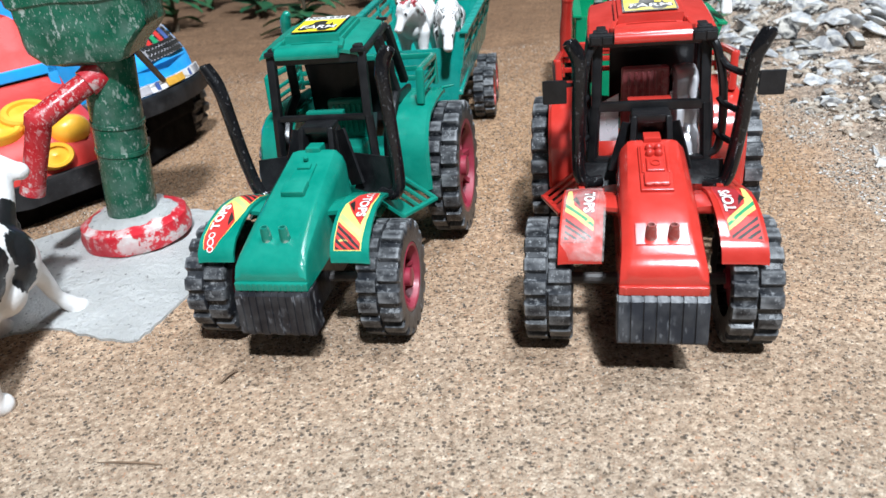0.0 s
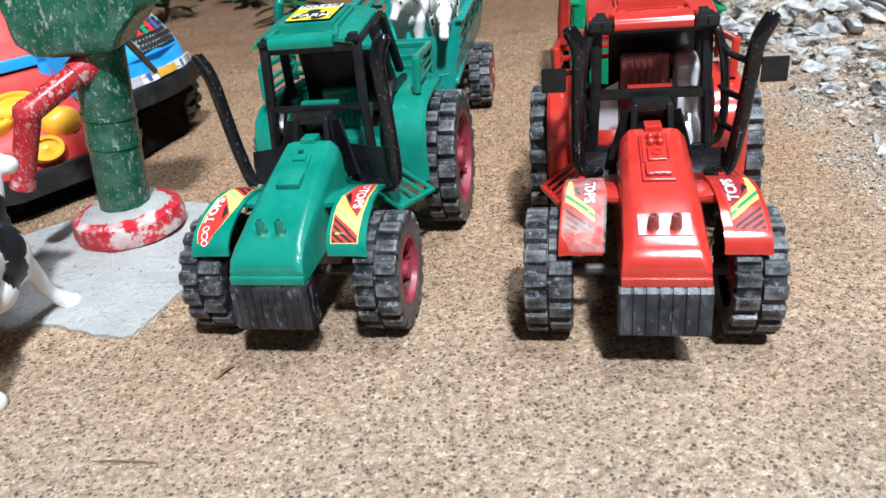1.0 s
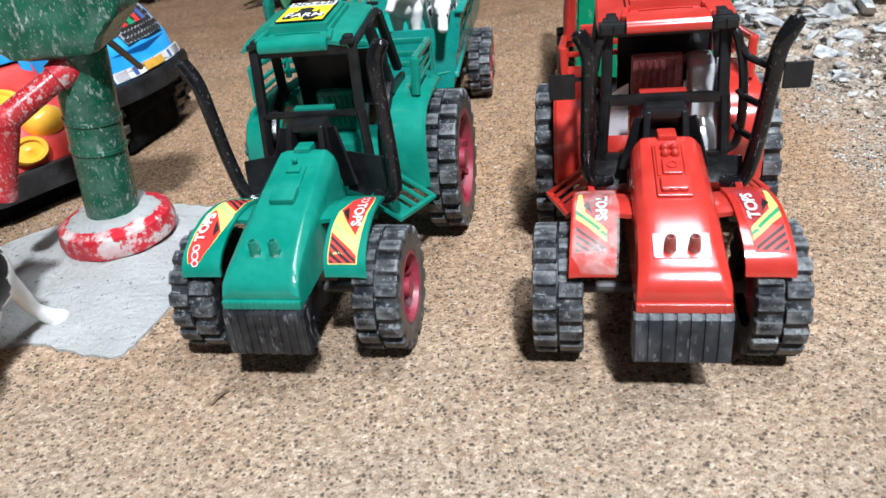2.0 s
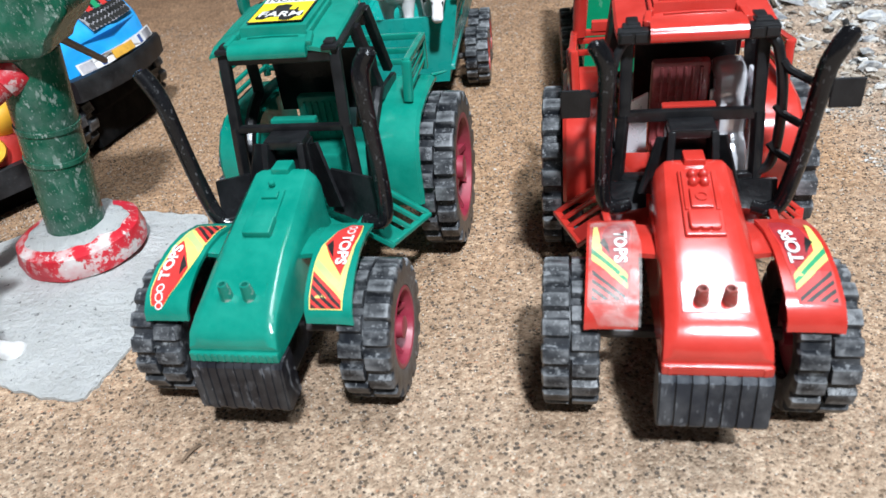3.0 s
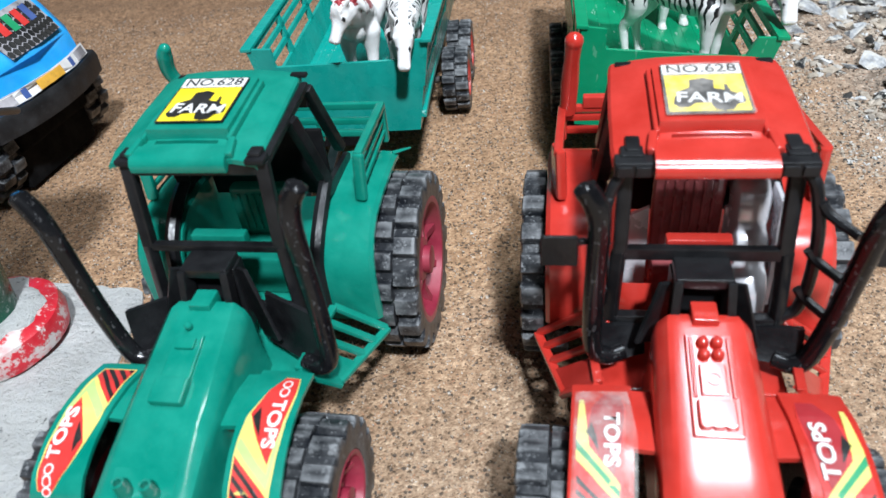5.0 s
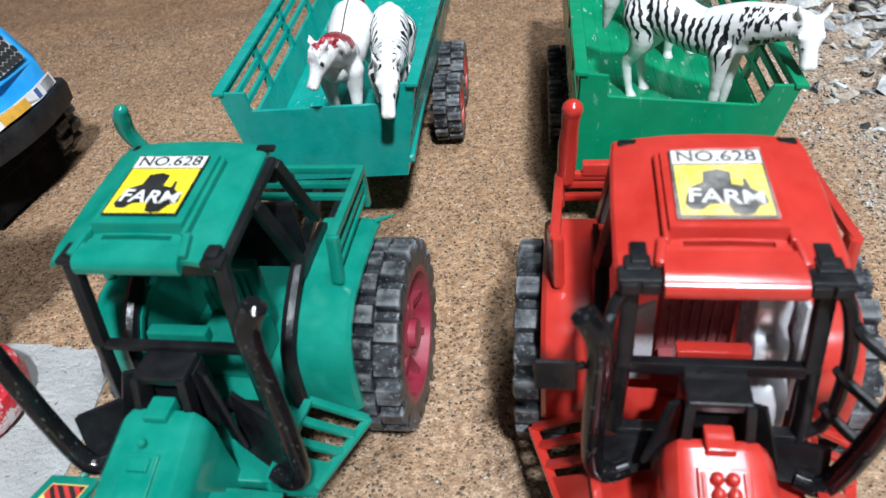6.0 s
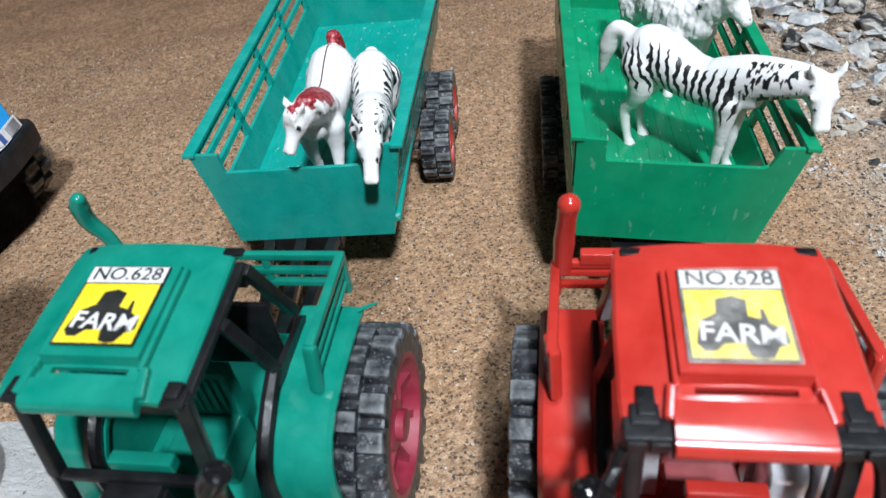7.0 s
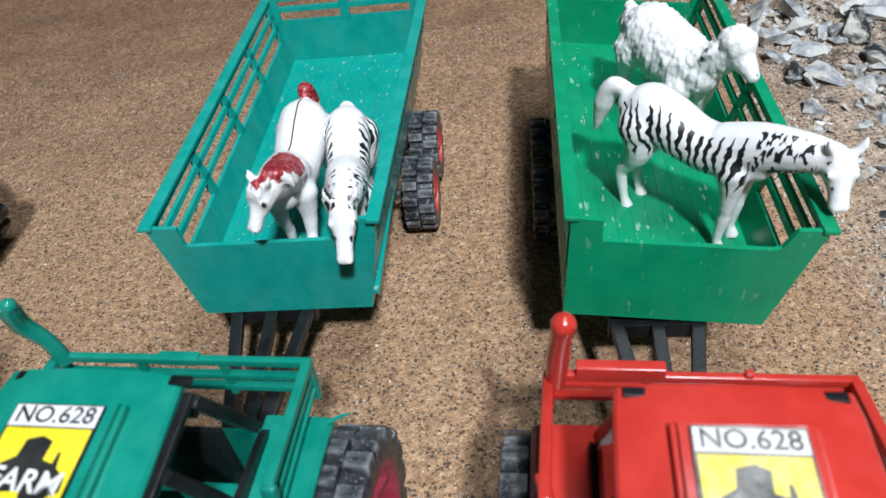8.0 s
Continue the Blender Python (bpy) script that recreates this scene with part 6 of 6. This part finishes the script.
def hoofed(name, label, kind, neck, head, skull, at, turn, size, **build):
    spots = head_spots(*head, skull)
    if kind == "zebra":
        length, way, brow, left = head_axes(*head)
        for e in (-1, 1):
            for t, up, out, r, st in ((0.1, 0.1, 0.36, 0.10, (0.7, 0.7, 1)), (0.62, 0.12, 0.26, 0.09, (1, 1, 0.5)), (0.80, -0.1, 0.26, 0.08, (1, 0.6, 0.6)), (0.18, -0.3, 0.36, 0.09, (1, 1, 0.5))):
                spots.append((Vector(head[0]) + way * length * t + brow * up * skull + left * e * out * skull, r, st))
    paint_ = figurine_material("painted_" + kind + "_plastic", kind, spots)
    return figurine(name, label, "toy " + kind, horse_like(neck, head, skull, **build), paint_, at, turn, size=size)


hoofed("toy_zebra", "white plastic toy zebra with black painted stripes in trailer", "zebra", [(1.8, 0, 4.05), (2.9, -0.02, 4.4), (3.55, 0.0, 4.5)], [(3.72, 0.02, 4.72), (4.3, -0.60, 3.45)], 1.12, (11.03, 39.62, FLOOR + 0.04), (0, 3.0, -47), 1.0, tail_out=0.25, girth=0.93)
hoofed("toy_zebra", "white plastic toy zebra looking over the trailer board", "zebra", [(1.6, 0.05, 3.95), (2.3, 0.05, 4.1), (2.85, 0.0, 4.05)], [(2.95, 0.0, 4.3), (4.05, -0.1, 2.75)], 1.12, (-0.15, 40.95, FLOOR), (-3, 0, -90), 0.94, tail_out=-0.4, swing=0.35, girth=0.86)
hoofed("toy_horse", "white plastic toy horse with dark red mane in trailer", "horse", [(1.5, 0.1, 4.1), (2.35, 0.12, 4.5), (3.0, 0.12, 4.7)], [(3.15, 0.12, 4.95), (3.9, -0.32, 3.8)], 0.98, (-1.75, 41.5, FLOOR), (0, 0, -99), 0.95, tail_out=-0.2, swing=0.3, crest=0.24, girth=1.0, tail_up=0.5, mane=9)


def sheep():
    bm = fresh()
    limb(bm, [(-2.3, 0, 3.3), (-1.6, 0, 3.4), (-0.3, 0, 3.25), (0.9, 0, 3.35), (1.6, 0, 3.4)], [0.72, 1.15, 1.2, 1.08, 0.7], 18, per=4)
    limb(bm, [(1.0, 0, 3.4), (1.7, 0.2, 3.9), (2.3, 0.4, 4.5)], [0.95, 0.68, 0.55], 14, per=4)
    ball(bm, (2.45, 0.48, 4.98), 0.66, (1.05, 0.95, 0.85))
    limb(bm, [(2.6, 0.48, 4.65), (3.1, 0.47, 4.5), (3.48, 0.45, 4.33)], [0.50, 0.38, 0.25], 14, per=3)
    ball(bm, (3.52, 0.45, 4.30), 0.24, (0.9, 1.1, 0.9))
    for e in (-1, 1):
        limb(bm, [(2.15, 0.48 + e * 0.52, 4.75), (1.98, 0.48 + e * 0.80, 4.5), (1.9, 0.48 + e * 0.85, 4.25)], [0.2, 0.19, 0.08], 8, per=2)
        limb(bm, [(1.2, e * 0.6, 2.8), (1.25, e * 0.6, 1.6), (1.22, e * 0.6, 0.4), (1.3, e * 0.6, 0.15)], [0.6, 0.30, 0.19, 0.22], 10, per=3)
        limb(bm, [(-1.6, e * 0.65, 2.8), (-1.9, e * 0.65, 1.7), (-1.8, e * 0.65, 0.4), (-1.7, e * 0.65, 0.15)], [0.75, 0.33, 0.19, 0.22], 10, per=3)
        for x in (1.32, -1.68):
            tube(bm, [(x, e * 0.62, 0.28), (x + 0.05, e * 0.62, 0.0)], [0.2, 0.28], 10)
    limb(bm, [(-2.85, 0, 3.7), (-3.05, 0, 3.0), (-3.0, 0, 2.3)], [0.3, 0.3, 0.15], 10, per=3)
    bmesh.ops.scale(bm, vec=(1.0, 0.95, 1.0), verts=bm.verts[:])
    return bm


figurine("toy_sheep", "white plastic toy sheep with curly fleece in trailer", "toy sheep", sheep(), figurine_material("painted_sheep_plastic", "sheep"), (11.95, 45.6, FLOOR + 0.1), (0, 6, -72), wool=0.075)


def cow():
    bm = fresh()
    limb(bm, [(-2.9, 0, 3.6), (-2.3, 0, 3.6), (-0.6, 0, 3.4), (1.0, 0, 3.5), (1.8, 0, 3.7)], [0.8, 1.15, 1.25, 1.15, 0.7], 18, per=4)
    limb(bm, [(1.2, 0, 3.7), (2.0, -0.15, 4.5), (2.6, -0.2, 5.3)], [0.85, 0.6, 0.46], 14, per=4)
    limb(bm, [(2.55, 0.15, 5.6), (2.7, -0.2, 5.5), (2.85, -0.68, 5.25)], [0.42, 0.42, 0.28], 14, per=4)
    ball(bm, (2.88, -0.78, 5.2), 0.30)
    ball(bm, (-0.6, -0.1, 2.1), 0.6)
    ball(bm, (1.0, -0.35, 3.0), 1.05, (1, 1, 1.15))
    ball(bm, (0.2, -0.4, 2.3), 0.75)
    for e in (-1, 1):
        limb(bm, [(2.5 + 0.3 * e, 0.1, 5.8), (2.45 + 0.75 * e, 0.2, 5.9)], [0.2, 0.1], 8)
        limb(bm, [(1.3, e * 0.65, 3.0), (1.55 - 0.2 * e, e * 0.85, 1.9), (1.75 - 0.45 * e, e * 0.8, 0.95), (2.2 - 0.45 * e, e * 1.1, 0.18)], [0.5, 0.29, 0.23, 0.33], 10, per=3)
        limb(bm, [(-2.2, e * 0.7, 3.2), (-2.3, e * 0.75, 1.7), (-2.4, e * 0.75, 0.3), (-2.2, e * 0.78, 0)], [0.75, 0.4, 0.28, 0.36], 10, per=3)
    for e in (-1, 1):
        ball(bm, (2.2 - 0.45 * e, e * 1.1, 0.22), 0.34, (1.2, 1.0, 0.8))
    limb(bm, [(-3.4, 0, 4.3), (-3.75, 0, 3.2), (-3.7, 0, 1.8)], [0.14, 0.12, 0.2], 8, per=4)
    bmesh.ops.scale(bm, vec=(1.2, 1.2, 1.2), verts=bm.verts[:])
    return bm


figurine("toy_cow", "white plastic toy cow with black patches beside felt", "toy cow", cow(), figurine_material("painted_cow_plastic", "cow"), (-17.45, 21.7, 0.2), (0, 0, 92))


# ---- plants behind ----
def plant(at, count, seed, size):
    rnd = random.Random(seed)
    x, y = at
    t = thing("toy_plant", "dark green artificial plant with pointed leaves on sand", "artificial plant", (x, y, ground_height(x, y)), group="artificial plants")
    part("stem", tube(fresh(), [(0, 0, -0.3), (0.2, 0.1, size * 0.5), (0.1, 0.2, size)], [0.35, 0.28, 0.15], 8, per=3), STEM, t)
    for k in range(count):
        a = k * 2.4 + rnd.uniform(-0.3, 0.3)
        h = size * rnd.uniform(0.25, 1.0)
        ln = rnd.uniform(3.0, 5.2)
        droop = rnd.uniform(0.2, 1.0)
        rings = []
        for i in range(7):
            s = i / 6
            w = 0.75 * math.sin(math.pi * (0.08 + 0.9 * s)) ** 0.8 + 0.02
            c = Vector((0.3 + s * ln, 0, 0.9 * s - droop * 2.0 * s * s))
            rings.append([c + Vector((0, -w, 0.14)), c + Vector((0, 0, -0.03)), c + Vector((0, w, 0.14)), c + Vector((0, 0, 0.04))])
        bm = loft(fresh(), rings)
        part("leaf", bm, LEAF, t, at=(0.1, 0.1, h), turn=(rnd.uniform(-15, 15), rnd.uniform(-25, 10), math.degrees(a)))


for spot, leaves, seed, size in (((-15.5, 80), 18, 3, 4.2), ((-34, 92), 18, 5, 4.6), ((4, 90), 16, 8, 3.6), ((-25, 98), 18, 9, 4.2), ((-9, 96), 18, 12, 4.4), ((-44, 100), 16, 13, 4.4), ((16, 99), 16, 14, 4.0), ((-17, 104), 16, 15, 5.0), ((-34, 108), 16, 16, 5.0)):
    plant(spot, leaves, seed, size)


# ---- stones, ash and grains ----
def shard(rnd, size, flat=0.45):
    bm = fresh()
    pts = [Vector((rnd.gauss(0, 1), rnd.gauss(0, 1), rnd.gauss(0, 1))).normalized() for _ in range(11)]
    sx, sy, sz = size * rnd.uniform(0.7, 1.2), size * rnd.uniform(0.45, 0.8), size * flat * rnd.uniform(0.7, 1.2)
    vs = [bm.verts.new((p.x * sx, p.y * sy, p.z * sz)) for p in pts]
    hull = bmesh.ops.convex_hull(bm, input=vs)
    loose = [g for g in set(hull["geom_interior"]) | set(hull["geom_unused"]) if isinstance(g, bmesh.types.BMVert)]
    bmesh.ops.delete(bm, geom=loose, context="VERTS")
    return bm


def heap_edge(y):
    """Where the rubble begins, by the distance along the sand."""
    return 18.6 + 0.05 * (y - 40) + 1.2 * noise.noise((y * 0.12, 3.0, 0.0))


def stones():
    rnd = random.Random(11)
    meshes = []
    for k in range(16):
        bm = shard(rnd, 1.0, rnd.uniform(0.2, 0.4))
        ob = linked("stone", bm, STONE, 0)
        meshes.append(ob.data)
        bpy.data.objects.remove(ob)
    spots = [(21.5, 50.5, 1.0), (20.3, 46.6, 0.7), (23.4, 45.3, 1.1), (22.3, 41.0, 1.0), (24.2, 49.0, 1.2), (26.4, 48.5, 1.3)]
    for k in range(225):
        y = 52 + 34 * rnd.random() ** 1.2
        x = heap_edge(y) + 2.2 + 24 * rnd.random() ** 1.2
        spots.append((x, y, rnd.uniform(0.8, 2.2) * min(1.0, 0.5 + (x - heap_edge(y)) / 12)))
    for k in range(62):
        y = rnd.uniform(26, 60)
        x = heap_edge(y) + rnd.gammavariate(2.2, 2.6) + 1.2
        spots.append((x, y, rnd.uniform(0.3, 0.7) + 0.035 * (x - 18) * rnd.random()))
    for x, y, s in spots:
        ob = new("stone", rnd.choice(meshes))
        z = ground_height(x, y) + 0.12 * s
        ob.matrix_world = pose(x * CM, y * CM, z * CM, rnd.uniform(-25, 25), rnd.uniform(-25, 25), rnd.uniform(0, 360)) @ Matrix.Diagonal((s, s, s, 1))
        tagged(ob, "angular grey shale stone lying on sand", "stone", "loose stones")


stones()


def joined_pieces(name, pieces, material, label, category):
    """Many small loose pieces as one mesh: unit shapes set down by matrices."""
    verts, faces = [], []
    for (pv, pf), m in pieces:
        base = len(verts)
        verts += [tuple((m @ v) * CM) for v in pv]
        faces += [tuple(base + i for i in f) for f in pf]
    me = bpy.data.meshes.new(name)
    me.from_pydata(verts, [], faces)
    me.materials.append(material)
    return tagged(new(name, me), label, category, kind="stuff")


def shapes(rnd, count, points, flat):
    out = []
    for _ in range(count):
        bm = fresh()
        pts = [Vector((rnd.gauss(0, 1), rnd.gauss(0, 1), rnd.gauss(0, 1))).normalized() for _ in range(points)]
        vs = [bm.verts.new((p.x * rnd.uniform(0.8, 1.2), p.y * rnd.uniform(0.6, 1.0), p.z * flat)) for p in pts]
        hull = bmesh.ops.convex_hull(bm, input=vs)
        loose = [g for g in set(hull["geom_interior"]) | set(hull["geom_unused"]) if isinstance(g, bmesh.types.BMVert)]
        bmesh.ops.delete(bm, geom=loose, context="VERTS")
        bm.verts.index_update()
        out.append(([v.co.copy() for v in bm.verts], [[v.index for v in f.verts] for f in bm.faces]))
        bm.free()
    return out


def rubble():
    rnd = random.Random(21)
    kinds = shapes(rnd, 14, 11, 0.45)
    pieces = []
    for k in range(36000):
        y = rnd.uniform(20, 88)
        x = heap_edge(y) + rnd.expovariate(0.14) - 0.6
        if rnd.random() < 0.04:
            x -= rnd.expovariate(0.7)
        if x > 52 or noise.noise((x * 0.33, y * 0.33, 12.0)) + 0.1 < rnd.uniform(-0.25, 0.45):
            continue
        s = 0.04 + 0.09 * rnd.random() ** 2 + (0.4 * rnd.random() ** 7 if x > heap_edge(y) + 2 else 0)
        m = Matrix.Translation((x, y, ground_height(x, y) + s * 0.15)) @ Euler((rnd.uniform(-0.6, 0.6), rnd.uniform(-0.6, 0.6), rnd.uniform(0, 6.3))).to_matrix().to_4x4() @ Matrix.Diagonal((s, s, s, 1))
        pieces.append((rnd.choice(kinds), m))
    joined_pieces("rubble", pieces, ASH, "grey ashy rubble and charcoal bits over sand", "rubble")


rubble()


def sand_grains():
    rnd = random.Random(31)
    kinds = shapes(rnd, 10, 6, 0.8)
    pieces = []
    for k in range(90000):
        y = 11 + 55 * rnd.random() ** 1.2
        half = 8 + 0.55 * y
        x = rnd.uniform(-half * 0.95, half)
        s = rnd.uniform(0.02, 0.042) * (1.0 + 0.75 * max(0.0, min(1.0, (y - 18) / 16))) * (1.6 if rnd.random() < 0.03 else 1.0)
        m = Matrix.Translation((x, y, ground_height(x, y) + s * 0.3)) @ Euler((rnd.uniform(0, 6), rnd.uniform(0, 6), rnd.uniform(0, 6))).to_matrix().to_4x4() @ Matrix.Diagonal((s, s, s, 1))
        pieces.append((rnd.choice(kinds), m))
    joined_pieces("sand_grains", pieces, GRAIN, "loose coarse sand grains in brown and cream", "sand grains")


sand_grains()

twig = linked("twig", tube(fresh(), [(-11.7, 16.05, 0.06), (-11.0, 15.95, 0.1), (-10.2, 15.85, 0.07), (-9.7, 15.75, 0.05)], [0.02, 0.035, 0.03, 0.02], 6, per=4), TWIG)
tagged(twig, "thin dry brown twig on the sand", "twig")
chip = linked("bark_chip", tube(fresh(), [(-8.9, 19.5, 0.08), (-8.7, 19.85, 0.14), (-8.45, 20.1, 0.08)], [0.04, 0.075, 0.03], 6, flat=0.5, per=3), TWIG)
tagged(chip, "small dark chip of bark on the sand", "bark chip")
